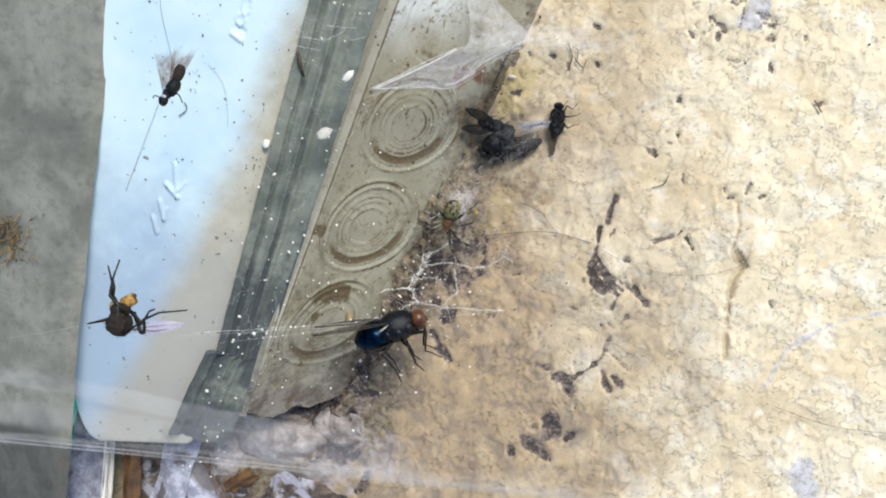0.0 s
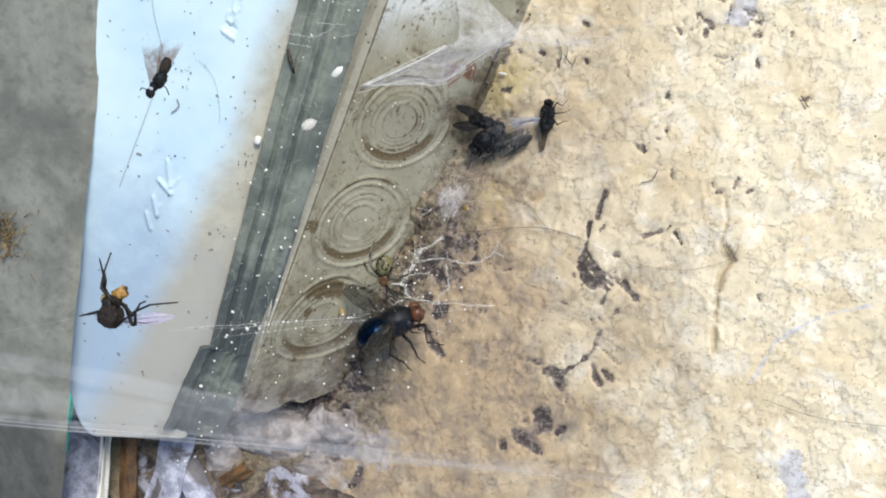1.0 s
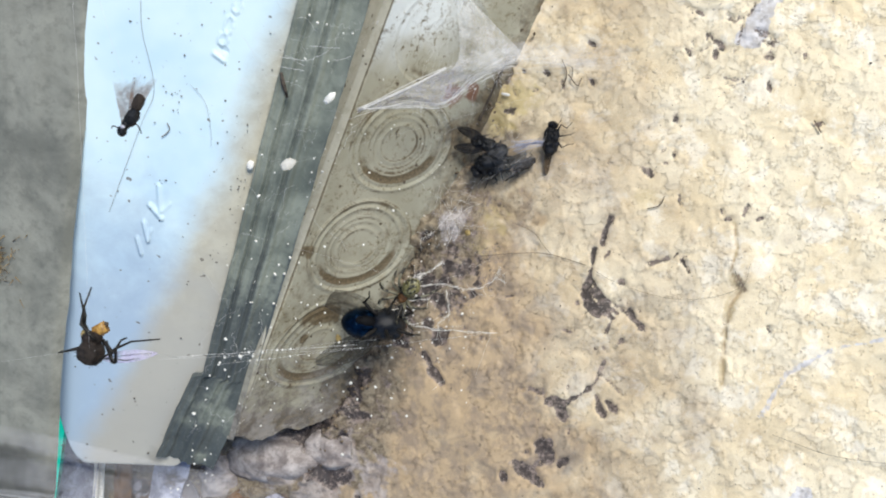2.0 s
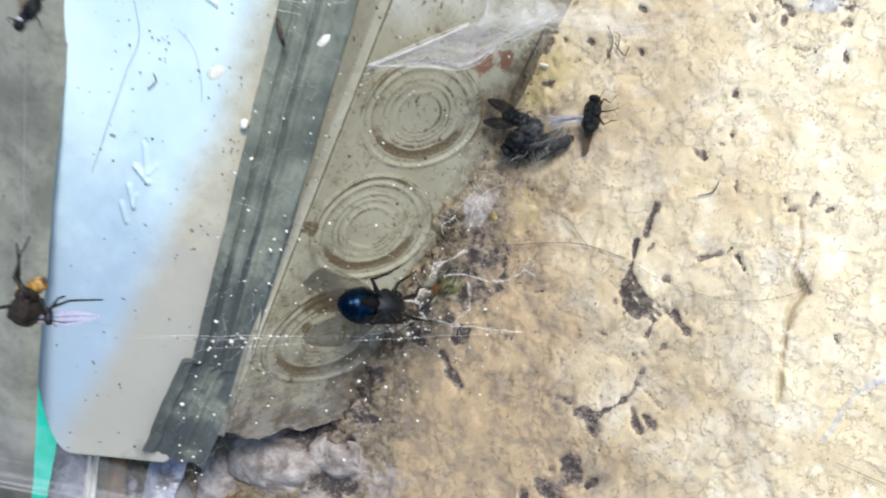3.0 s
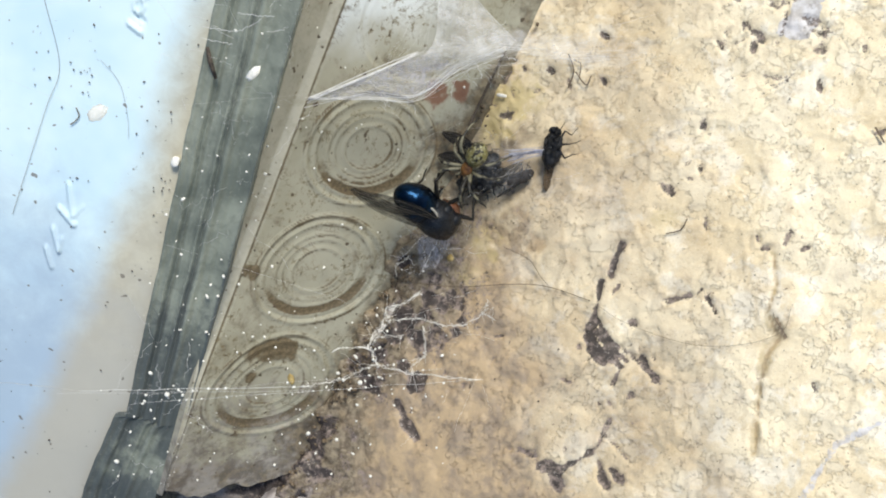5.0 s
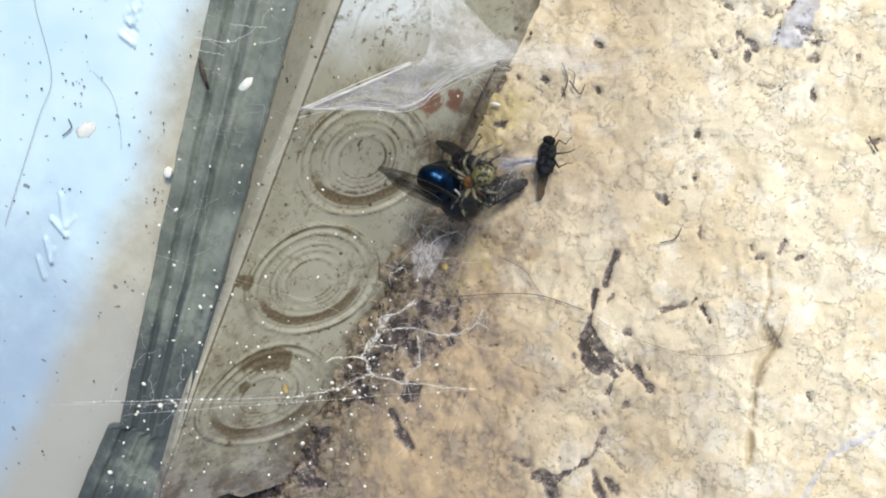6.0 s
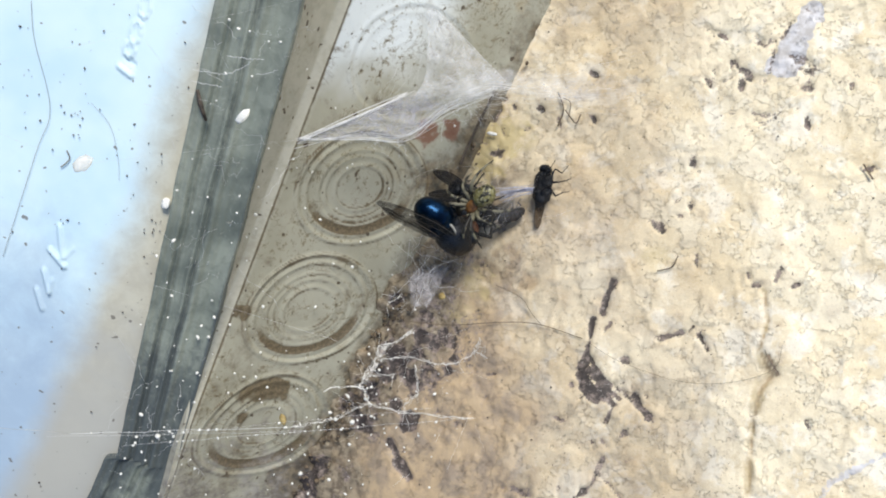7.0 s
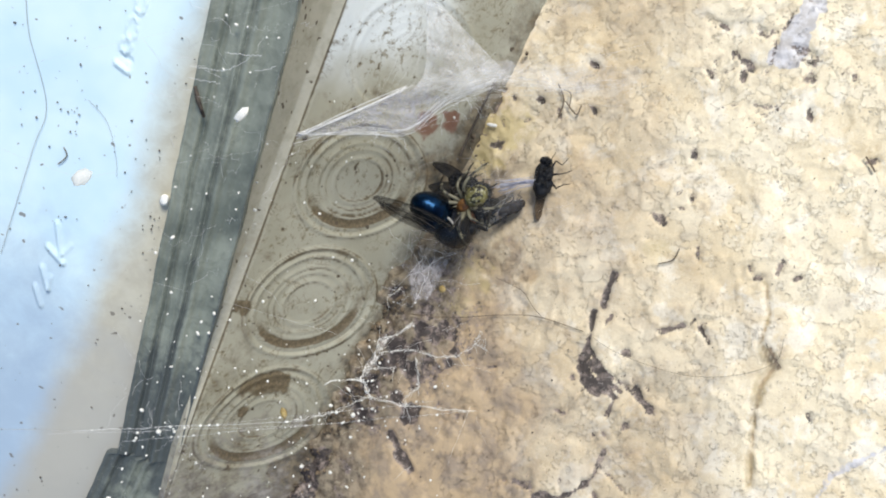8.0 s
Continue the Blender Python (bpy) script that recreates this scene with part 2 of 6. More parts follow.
def mat_gasket():
    n = Nodes("weathered_grey_green_rubber")
    a, b, c = n.noise(7, 4), n.noise(1.6, 5, 0.7, 0.5), n.noise(0.3, 3, 0.7)
    colour = n.mix(n.span(a, 0.35, 0.65), (0.13, 0.15, 0.13), (0.27, 0.295, 0.25))
    colour = n.mix(n.span(b, 0.45, 0.72, 0, 0.5), colour, (0.10, 0.115, 0.10))
    # darker lower end, and groove shade put into the rubber's colour
    colour = n.mix(n.span(n.math("ADD", n.attr("dark_tone"), n.math("MULTIPLY", n.math("SUBTRACT", b, 0.5), 0.9)), 0.2, 0.9, 0, 0.85), colour, (0.058, 0.070, 0.076))
    colour = n.mix(n.span(c, 0.62, 0.72, 0, 0.4), colour, (0.48, 0.48, 0.45))
    return n.done(colour, n.span(b, 0.3, 0.7, 0.42, 0.65), 0.0, n.bump(c, 0.25, 0.08, n.bump(b, 0.35, 0.2)))


GASKET = mat_gasket()


def mat_board():
    n = Nodes("weathered_olive_grey_board")
    a, b, c = n.noise(8, 5, 0.65, 0.3), n.noise(1.3, 3, 0.7), n.noise(3.0, 5, 0.7, 0.3, (1, 0.3, 1))
    colour = n.mix(n.span(a, 0.3, 0.7), (0.165, 0.168, 0.145), (0.32, 0.32, 0.275))
    colour = n.mix(n.span(b, 0.45, 0.75, 0, 0.4), colour, (0.09, 0.092, 0.08))
    # darker below a ragged border at the board's lower end
    low_dark = n.math("ADD", n.attr("low_dark"), n.math("MULTIPLY", n.math("SUBTRACT", a, 0.5), 1.2))
    colour = n.mix(n.span(low_dark, 0.2, 0.8, 0, 0.85), colour, n.mix(n.span(c, 0.4, 0.6), (0.055, 0.054, 0.05), (0.10, 0.098, 0.09)))
    return n.done(colour, 0.62, 0.0, n.bump(b, 0.3, 0.1, n.bump(a, 0.3, 0.2)))


BOARD = mat_board()
BLUE = mat_grain("metallic_blue_abdomen", (0.0004, 0.0015, 0.004), (0.0025, 0.022, 0.060), 1.1, 0.22, 0.6, 0.85, depth=0.06, Specular_IOR_Level=0.4)
EYE = mat_grain("red_brown_compound_eye", (0.035, 0.011, 0.006), (0.16, 0.055, 0.022), 1.3, 0.38, 0.3, depth=0.03)
SCALE = mat_grain("white_wing_scale", (0.25, 0.24, 0.22), (0.52, 0.50, 0.45), 0.5, 0.5, 0.3)
THORAX = mat_grain("grey_dusted_blue_black_thorax", (0.001, 0.0014, 0.003), (0.007, 0.010, 0.017), 1.1, 0.28, 0.7, depth=0.18, Specular_IOR_Level=0.3)
FACE = mat_grain("dull_orange_fly_face", (0.010, 0.006, 0.005), (0.10, 0.048, 0.022), 0.9, 0.5, 0.4, depth=0.05)
LEG = mat_grain("black_bristly_leg", (0.004, 0.004, 0.004), (0.016, 0.014, 0.012), 0.5, 0.45, 0.4, depth=0.05, Specular_IOR_Level=0.25)
BELLY = mat_grain("dull_black_belly", (0.002, 0.002, 0.003), (0.008, 0.008, 0.009), 0.8, 0.6, 0.7, depth=0.2, Specular_IOR_Level=0.08)
WING = mat_thin("smoky_wing", (0.045, 0.042, 0.036), 0.42, 0.5, 2.2, 0.25, 0.6, False, 0.12)
WING_PALE = mat_thin("violet_clear_wing", (0.60, 0.56, 0.78), 0.75, 0.2, 1.2)
WING_FRAYED = mat_thin("frayed_brown_wing", (0.14, 0.09, 0.065), 0.72, 0.6, 0.8, 0.2, 0.6, True, 0.1)
WING_DARK = mat_thin("sooty_dry_wing", (0.012, 0.012, 0.014), 0.72, 0.35, 1.5, 0.2, 0.6, False, 0.3)
WING_HUSK = mat_thin("brown_dry_wing", (0.10, 0.070, 0.045), 0.80, 0.5, 1.5, 0.2, 0.6, False, 0.15)
VEIN = mat_grain("dark_wing_vein", (0.03, 0.025, 0.02), (0.06, 0.05, 0.04), 0.5, 0.5)
DUSTY = mat_grain("dusty_dry_fly_husk", (0.001, 0.0014, 0.0025), (0.009, 0.012, 0.019), 0.9, 0.34, 0.9, depth=0.2, Specular_IOR_Level=0.25)
HUSK_BROWN = mat_grain("brown_dry_husk", (0.009, 0.007, 0.0065), (0.045, 0.034, 0.029), 0.6, 0.6, 0.9, depth=0.25, Specular_IOR_Level=0.25)
OCHRE = mat_grain("pale_ochre_crumb", (0.24, 0.17, 0.06), (0.46, 0.35, 0.14), 0.6, 0.6, 0.4)
GOLD = mat_grain("ochre_yellow_cuticle", (0.14, 0.06, 0.015), (0.50, 0.30, 0.08), 0.7, 0.4, 0.5, depth=0.08)
AMBER = mat_grain("amber_orange_cuticle", (0.06, 0.026, 0.010), (0.22, 0.105, 0.032), 0.5, 0.35, 0.4, depth=0.05)


def mat_spider():
    n = Nodes("mottled_green_yellow_spider")
    a, b = n.noise(0.6, 3, 0.6, 0.6), n.noise(0.28, 2, 0.6)
    colour = n.mix(n.span(a, 0.42, 0.52), (0.010, 0.009, 0.006), (0.16, 0.145, 0.05))
    colour = n.mix(n.span(b, 0.56, 0.64), colour, (0.27, 0.26, 0.17))
    return n.done(colour, 0.5, 0.0, n.bump(a, 0.6, 0.12))


SPIDER = mat_spider()


def mat_bands():
    n = Nodes("banded_spider_leg")
    a, b = n.noise(1.0, 1, 0.4), n.noise(0.2, 3, 0.7)
    colour = n.mix(n.span(a, 0.47, 0.53), (0.008, 0.007, 0.006), (0.15, 0.14, 0.095))
    return n.done(n.mix(n.span(b, 0.5, 0.7, 0, 0.5), colour, (0.02, 0.018, 0.015)), 0.55, 0.0, n.bump(b, 0.5, 0.06))


SPIDER_LEG = mat_bands()
SILK = mat_grain("white_cobweb_silk", (0.62, 0.62, 0.64), (0.80, 0.80, 0.80), 0.8, 0.45, 0.2)
VEIL = mat_thin("faint_silk_veil", (0.74, 0.74, 0.77), 0.20, 0.5, 9.0, 0.3, 0.7)
HAZE = mat_thin("hazy_web_band", (0.72, 0.72, 0.76), 0.17, 0.6, 3.0, 0.3, 0.7, True)
WEB_HAZE = mat_thin("thin_web_sheet", (0.70, 0.71, 0.76), 0.34, 0.6, 1.6, 0.3, 0.7, True)
FILM = mat_thin("torn_cobweb_sheet", (0.42, 0.42, 0.48), 0.58, 0.5, 0.9, 0.36, 0.64, True)
SKIN = mat_thin("grey_dusty_web_skin", (0.54, 0.51, 0.52), 0.62, 0.6, 1.3, 0.34, 0.62, True)
NODE = mat_thin("white_dusty_web_skin", (0.70, 0.68, 0.64), 0.78, 0.6, 0.7, 0.40, 0.66, True)
PALE = mat_thin("pale_downy_flake", (0.85, 0.82, 0.76), 0.55, 0.7, 0.8, 0.2, 0.6)
DUST = mat_grain("white_dust_speck", (0.72, 0.71, 0.66), (0.88, 0.87, 0.84), 0.6, 0.7, 0.3)
GRIT = mat_grain("dark_grit", (0.03, 0.024, 0.02), (0.11, 0.085, 0.065), 0.7, 0.75, 0.5)
HAIR = mat_grain("thin_dark_hair", (0.07, 0.05, 0.03), (0.17, 0.12, 0.08), 0.7, 0.5)


def mat_soil():
    n = Nodes("dark_crumbly_dirt")
    a, b, c = n.noise(5.0, 4, 0.6, 0.8), n.noise(3.2, 5, 0.65, 1.0), n.noise(0.6, 4, 0.7)
    colour = n.mix(n.span(b, 0.35, 0.62), (0.035, 0.03, 0.03), (0.20, 0.15, 0.12))
    # pale scraps in the dirt, widened to carry lavender haze in the colour
    colour = n.mix(n.span(a, 0.46, 0.58), colour, (0.42, 0.42, 0.50))
    colour = n.mix(n.span(c, 0.5, 0.75, 0, 0.5), colour, (0.02, 0.017, 0.015))
    return n.done(colour, 0.85, 0.0, n.bump(b, 0.8, 0.6, n.bump(c, 0.6, 0.2)))


SOIL = mat_soil()
CRUMB = mat_grain("brown_dirt_crumb", (0.05, 0.038, 0.028), (0.21, 0.155, 0.10), 0.9, 0.8, 0.6)
RUBBLE = mat_grain("pinkish_grey_plaster", (0.17, 0.145, 0.14), (0.50, 0.46, 0.45), 3.2, 0.85, 0.6)
STRAW = mat_grain("straw_brown_moss", (0.12, 0.075, 0.03), (0.42, 0.30, 0.14), 1.5, 0.7, 0.4)
LEAF = mat_grain("dry_brown_leaf", (0.06, 0.03, 0.012), (0.22, 0.115, 0.045), 3.0, 0.6, 0.5)


def mat_chip():
    n = Nodes("blue_white_paint_chip")
    a, b, c = n.noise(7, 4, 0.65, 0.4), n.noise(1.8, 5, 0.7, 0.3), n.noise(0.4, 3, 0.7)
    colour = n.mix(n.span(b, 0.35, 0.65), (0.28, 0.29, 0.38), (0.58, 0.60, 0.72))
    colour = n.mix(n.span(a, 0.50, 0.60, 0, 0.85), colour, (0.11, 0.095, 0.09))
    colour = n.mix(n.span(c, 0.55, 0.72, 0, 0.5), colour, (0.16, 0.14, 0.13))
    return n.done(colour, 0.7, 0.0, n.bump(b, 0.6, 0.3))


CHIP = mat_chip()


def mat_teal_glow():
    """Teal for the strip in the gap, with a glow of its own added to brighten it."""
    n = Nodes("teal_added_glow")
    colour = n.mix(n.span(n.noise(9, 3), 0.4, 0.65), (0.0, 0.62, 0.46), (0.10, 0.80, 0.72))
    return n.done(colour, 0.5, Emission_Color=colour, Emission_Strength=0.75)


TEAL = mat_teal_glow()


# ---------------------------------------------------------------- mesh helpers
def link(name, me, material, parent=None, label=""):
    me.materials.append(material)
    ob = new(name, me)
    if parent is not None:
        ob.parent = parent
    return tagged(ob, label) if label else ob


def part(name, bm, material, parent=None, label="", flat=False):
    """Links a bmesh drawn in millimetres as one mesh object."""
    bmesh.ops.scale(bm, vec=(SHIFT,) * 3, verts=bm.verts)
    me = bpy.data.meshes.new(name)
    for f in bm.faces:
        f.smooth = not flat
    bm.to_mesh(me)
    bm.free()
    return link(name, me, material, parent, label)


def thing(name, label, category, group="", kind=""):
    return tagged(new(name), label, category, group, kind)


def sheet(name, p, material, parent=None, label="", attrs=None, skirt=None):
    """A grid of points p[i, j] (millimetres); skirt pushes a copied rim back by that vector, so that the sheet has thickness."""
    a, b = p.shape[:2]
    verts = p.reshape(-1, 3) * SHIFT
    idx = np.arange(a * b).reshape(a, b)
    quads = np.stack((idx[:-1, :-1], idx[1:, :-1], idx[1:, 1:], idx[:-1, 1:]), -1).reshape(-1, 4)
    if skirt is not None:
        rim = np.concatenate((idx[:, 0], idx[-1, 1:], idx[-2::-1, -1], idx[0, -2:0:-1]))
        n = len(rim)
        high, low = np.arange(n) + a * b, np.arange(n) + a * b + n      # a rim of its own keeps the edge crisp
        verts = np.concatenate((verts, verts[rim], verts[rim] + np.array(skirt) * SHIFT))
        nxt = (np.arange(n) + 1) % n
        quads = np.concatenate((quads, np.stack((high, low, low[nxt], high[nxt]), -1)))
    me = bpy.data.meshes.new(name)
    me.from_pydata(verts.tolist(), [], quads.tolist())
    me.polygons.foreach_set("use_smooth", np.ones(len(quads), bool))
    for key, value in (attrs or {}).items():
        full = np.zeros(len(verts), np.float32)
        full[:a * b] = np.asarray(value, np.float32).reshape(-1)
        if skirt is not None:
            full[a * b:a * b + n] = full[a * b + n:] = full[rim]
        me.attributes.new(key, "FLOAT", "POINT").data.foreach_set("value", full)
    me.update()
    return link(name, me, material, parent, label)


def blob(bm, centre, radii, turn=None, seg=16, rings=10, rough=0.0, seed=0):
    """An ellipsoid, a little uneven."""
    m = Matrix.Translation(centre) @ (turn or Matrix.Identity(4)) @ Matrix.Diagonal((*radii, 1))
    made = bmesh.ops.create_uvsphere(bm, u_segments=seg, v_segments=rings, radius=1.0)["verts"]
    for v in made:
        if rough:
            v.co *= 1 + rough * noise.noise(v.co * 2.1 + Vector((seed * 3.7, seed, 0)))
        v.co = m @ v.co
    return made


def tube(bm, points, radii, sides=6):
    """A bent, tapered tube with closed ends."""
    pts = [Vector(p) for p in points]
    if isinstance(radii, (int, float)):
        radii = [radii] * len(pts)
    loops = []
    side = None
    for i, p in enumerate(pts):
        ahead = (pts[min(i + 1, len(pts) - 1)] - pts[max(i - 1, 0)]).normalized()
        if side is None or abs(side.dot(ahead)) > 0.95:
            side = ahead.orthogonal().normalized()
        side = (side - ahead * side.dot(ahead)).normalized()
        up = ahead.cross(side)
        loops.append([bm.verts.new(p + (side * math.cos(k * math.tau / sides) + up * math.sin(k * math.tau / sides)) * radii[i]) for k in range(sides)])
    for a, b in zip(loops, loops[1:]):
        for k in range(sides):
            bm.faces.new((a[k], a[(k + 1) % sides], b[(k + 1) % sides], b[k]))
    bm.faces.new(loops[0][::-1])
    bm.faces.new(loops[-1])


def bend(points, steps=6):
    """A smooth line through the points (Catmull-Rom)."""
    p = [Vector(q) for q in points]
    p = [p[0] * 2 - p[1]] + p + [p[-1] * 2 - p[-2]]
    out = []
    for i in range(1, len(p) - 2):
        for k in range(steps):
            t = k / steps
            out.append(0.5 * (2 * p[i] + (p[i + 1] - p[i - 1]) * t + (2 * p[i - 1] - 5 * p[i] + 4 * p[i + 1] - p[i + 2]) * t * t
                              + (3 * p[i] - p[i - 1] - 3 * p[i + 1] + p[i + 2]) * t ** 3))
    return out + [p[-2]]


# ---------------------------------------------------------------- the sill
def ramp(lo, hi, step, far):
    """Even steps from lo to hi, then ever wider ones as far as far on both sides."""
    core = list(np.arange(lo, hi + step / 2, step))
    out, s = [], step
    while not out or out[-1] < far:
        s *= 1.5
        out.append((out[-1] if out else 0) + s)
    return np.array([lo - o for o in out[::-1]] + core + [hi + o for o in out])


class Marks:
    """Gathers dirt marks over a sheet."""
    def __init__(self, x, y):
        self.x, self.y, self.v = x, y, np.zeros_like(x)
        self.wob = fbm(x, y, 2.2, 5, 41) + 0.6 * fbm(x + y, (y - x) * 0.45, 0.9, 3, 43)

    def spot(self, x, y, r, strong=1.0, stretch=1.0, turn=0.0):
        dx, dy, c, s = self.x - x, self.y - y, math.cos(turn), math.sin(turn)
        d = np.hypot((dx * c + dy * s) / stretch, (dy * c - dx * s) * stretch) / r + self.wob * 1.0
        self.v = np.maximum(self.v, strong * (1 - smooth(0.40, 1.45, d)))

    def line(self, r, *pts, strong=1.0):
        for (ax, ay), (bx, by) in zip(pts, pts[1:]):
            dx, dy = bx - ax, by - ay
            t = np.clip(((self.x - ax) * dx + (self.y - ay) * dy) / (dx * dx + dy * dy), 0, 1)
            d = np.hypot(self.x - ax - t * dx, self.y - ay - t * dy) / r + self.wob * 1.0
            self.v = np.maximum(self.v, strong * (1 - smooth(0.45, 1.5, d)))


def build_sill():
    gx, gy = ramp(-26, 62, 0.24, 600), ramp(-30, 62, 0.24, 600)
    x, y = np.meshgrid(gx, gy, indexing="ij")
    dirt = Marks(x, y)
    # peeled, blackened streak
    dirt.line(0.4, (20.2, 19.8), (19.4, 18.4), (18.9, 16.4), strong=1.25)
    dirt.line(0.4, (17.8, 15.6), (17.5, 13.5), (16.9, 11.4), strong=1.25)
    dirt.line(0.62, (16.9, 11.6), (16.3, 10.0), (16.8, 8.3), strong=1.25)
    dirt.line(0.6, (16.8, 8.4), (18.1, 7.1), strong=1.2)
    dirt.line(0.35, (17.5, 10.0), (19.0, 8.4), (20.6, 6.9), strong=1.3)
    dirt.line(0.3, (17.4, 11.4), (18.6, 9.4), (19.6, 8.4), strong=1.1)
    dirt.line(0.5, (18.4, 7.9), (20.0, 6.4), strong=1.1)
    dirt.line(0.45, (22.2, 7.4), (23.7, 5.3), strong=1.1)
    dirt.line(0.6, (-6.9, 1.4), (-5.8, -0.6), (-4.5, -2.6), strong=1.2)
    # bare spots above and beside it
    for sx, sy, r in ((36.9, 37.2, 0.9), (33.3, 37.7, 0.6), (28.8, 32.4, 0.8), (25.4, 25.8, 0.85), (28.6, 27.8, 0.4),
                      (37.6, 20.3, 0.5), (34.5, 20.2, 0.42), (35.3, 19.1, 0.4), (39.0, 18.9, 0.35), (39.7, 37.6, 0.4), (34.1, 40.8, 0.5)):
        dirt.spot(sx, sy, r * 1.15, 0.84, 1.5, sx * 1.7)
    for sx, sy, r in ((34.6, 41.9, 0.5), (45.2, 39.5, 0.4), (17.9, 38.3, 0.42), (6.2, 39.4, 0.55), (6.6, 35.2, 0.6), 
                      (46.3, 30.7, 0.5), (13.9, 38.3, 0.5), (30.7, 41.0, 0.55), (20.9, 3.2, 0.6), (12.6, 3.4, 0.4), (40.0, 4.9, 0.34)):
        dirt.spot(sx, sy, r * 1.15, 0.84, 1.5, sx * 1.7)
    # broken edge of the chalky smear
    dirt.line(0.26, (39.2, 46.6), (38.4, 45.3), strong=0.8)
    dirt.line(0.22, (37.6, 44.2), (37.3, 42.4), (36.3, 40.5), strong=0.6)
    dirt.line(0.7, (40.2, 42.6), (41.2, 41.2), (40.9, 39.9), strong=0.7)
    dirt.line(0.35, (31.4, 42.6), (31.0, 41.0), strong=0.55)
    dirt.line(0.35, (31.8, 40.9), (33.4, 41.9), strong=0.6)
    dirt.line(0.45, (35.4, 36.9), (36.2, 36.1), (37.6, 36.9), (38.2, 37.8), strong=0.6)
    dirt.line(0.4, (35.8, 46.4), (35.7, 45.3), (37.6, 44.9), strong=0.65)
    # black rot along the foot of the frame
    for sx, sy, r in ((-5.7, 18.0, 0.6), (-7.8, 15.6, 0.6), (-4.7, 9.3, 1.0), (-9.7, 7.3, 1.1), (-11.6, 5.2, 1.2), (-6.3, 5.7, 0.8), (-10.6, 3.2, 1.1), (-4.6, 3.4, 1.1), (-7.4, 12.2, 0.8),
                      (1.1, 11.2, 0.7), (0.4, 9.8, 0.5), (-0.4, 14.1, 0.6), (-2.9, 13.8, 0.7), (-1.1, 12.5, 0.6), (-6.8, 9.0, 0.8), (-18.3, -3.9, 2.4), (-25.0, -9.0, 3.2), (-22.0, -14.0, 3.0), (-5.6, 10.6, 1.2), (-3.6, 11.6, 0.9), (-8.4, 9.4, 1.0), (-16.6, -2.6, 1.6), (-18.0, -6.4, 1.8)):
        dirt.spot(sx, sy, r * 1.15, 1.35)
    for sx, sy, r in ((4.0, 27.5, 4.0), (3.0, 23.0, 3.0), (-4, 10.5, 5.0), (-10, 4, 4.0), (-20, -8, 7.0), (1, 14, 4.5), (0, 19, 3.5)):
        dirt.spot(sx, sy, r, 0.52)
    for sx, sy, r in ((-9.0, 4.3, 1.5), (-6.1, 10.9, 1.6), (-1.6, 9.6, 1.5), (-0.2, 13.0, 1.6), (-3.8, 7.8, 1.2), (-2.5, 15.7, 1.4), (-9.8, 7.0, 1.4)):
        dirt.spot(sx, sy, r, 0.85)
    for sx, sy, r in ((6.0, 39.3, 0.45), (6.5, 35.2, 0.55), (6.3, 40.9, 0.3), (11.8, 40.0, 0.5), (3.9, 37.6, 0.3), (8.4, 40.5, 0.25), (3.6, 35.8, 0.3), (18.1, 43.4, 0.45), (17.9, 38.3, 0.4), (7.3, 41.6, 0.25)):
        dirt.spot(sx, sy, r, 1.3, 1.4, sx)
    # lower group
    dirt.line(0.5, (8.6, -3.4), (10.4, -4.2), strong=0.95)
    dirt.line(0.6, (11.0, -4.9), (12.3, -5.3), (13.0, -7.1), strong=1.05)
    dirt.line(0.5, (12.6, -5.6), (15.2, -4.2), (17.4, -2.5), strong=0.95)
    dirt.line(0.3, (17.4, -2.6), (18.7, 0.4), strong=0.7)
    dirt.line(0.45, (17.5, -4.2), (18.4, -6.7), strong=1.05)
    dirt.line(0.4, (19.0, -4.9), (20.2, -6.2), strong=1.0)
    dirt.line(0.22, (18.2, -1.2), (21.5, -4.4), strong=0.6)
    dirt.line(0.35, (18.9, 9.0), (21.0, 7.6), (23.9, 5.2), strong=0.85)
    dirt.line(0.4, (25.1, 13.5), (27.5, 14.1), strong=0.75)
    dirt.line(0.28, (29.3, 13.9), (30.2, 12.3), strong=1.1)
    for sx, sy, r in ((10.3, -11.7, 1.7), (8.2, -15.1, 1.2),
                      (12.7, -13.4, 0.65), (19.4, 5.0, 0.75), (-18.4, -21.5, 1.2), (39.1, -19.0, 0.4), (4.5, -15.6, 0.6)):
        dirt.spot(sx, sy, r * 0.95, 1.1, 1.5, 0.6 + sx)
    # loose specks gathered round the larger marks
    rnd = random.Random(5)
    for cx, cy, spread, count in ((17.5, 8, 3.0, 14), (36, 41, 4.5, 16), (14, -6, 5.0, 18), (-3, 8, 5.5, 22), (27, 26, 3.0, 9), (29, 14, 2.5, 8), (10, 36, 4.0, 8)):
        for k in range(count):
            dirt.spot(rnd.gauss(cx, spread), rnd.gauss(cy, spread), rnd.uniform(0.2, 0.5), rnd.uniform(0.35, 0.9), rnd.uniform(1.0, 2.2), rnd.uniform(0, 3.1))
    pale = Marks(x, y)
    pale.line(0.9, (41.7, 47.8), (40.4, 46.0))
    pale.line(1.35, (40.2, 45.4), (38.7, 42.4))
    pale.line(1.7, (43.0, -16.8), (44.2, -20.5), strong=0.75)
    pale.line(0.4, (38.7, -6.3), (42.0, -0.7), (44.5, 0.7), (47.9, 2.6), (53.9, 3.6), strong=0.53)
    stain_shade = Marks(x, y)
    stain_shade.line(0.5, (36.1, 18.3), (36.3, 15.3), (35.4, 12.4), (36.5, 9.8), (35.1, 7.7), (34.4, 3.0), (34.0, -2.2), strong=0.62)
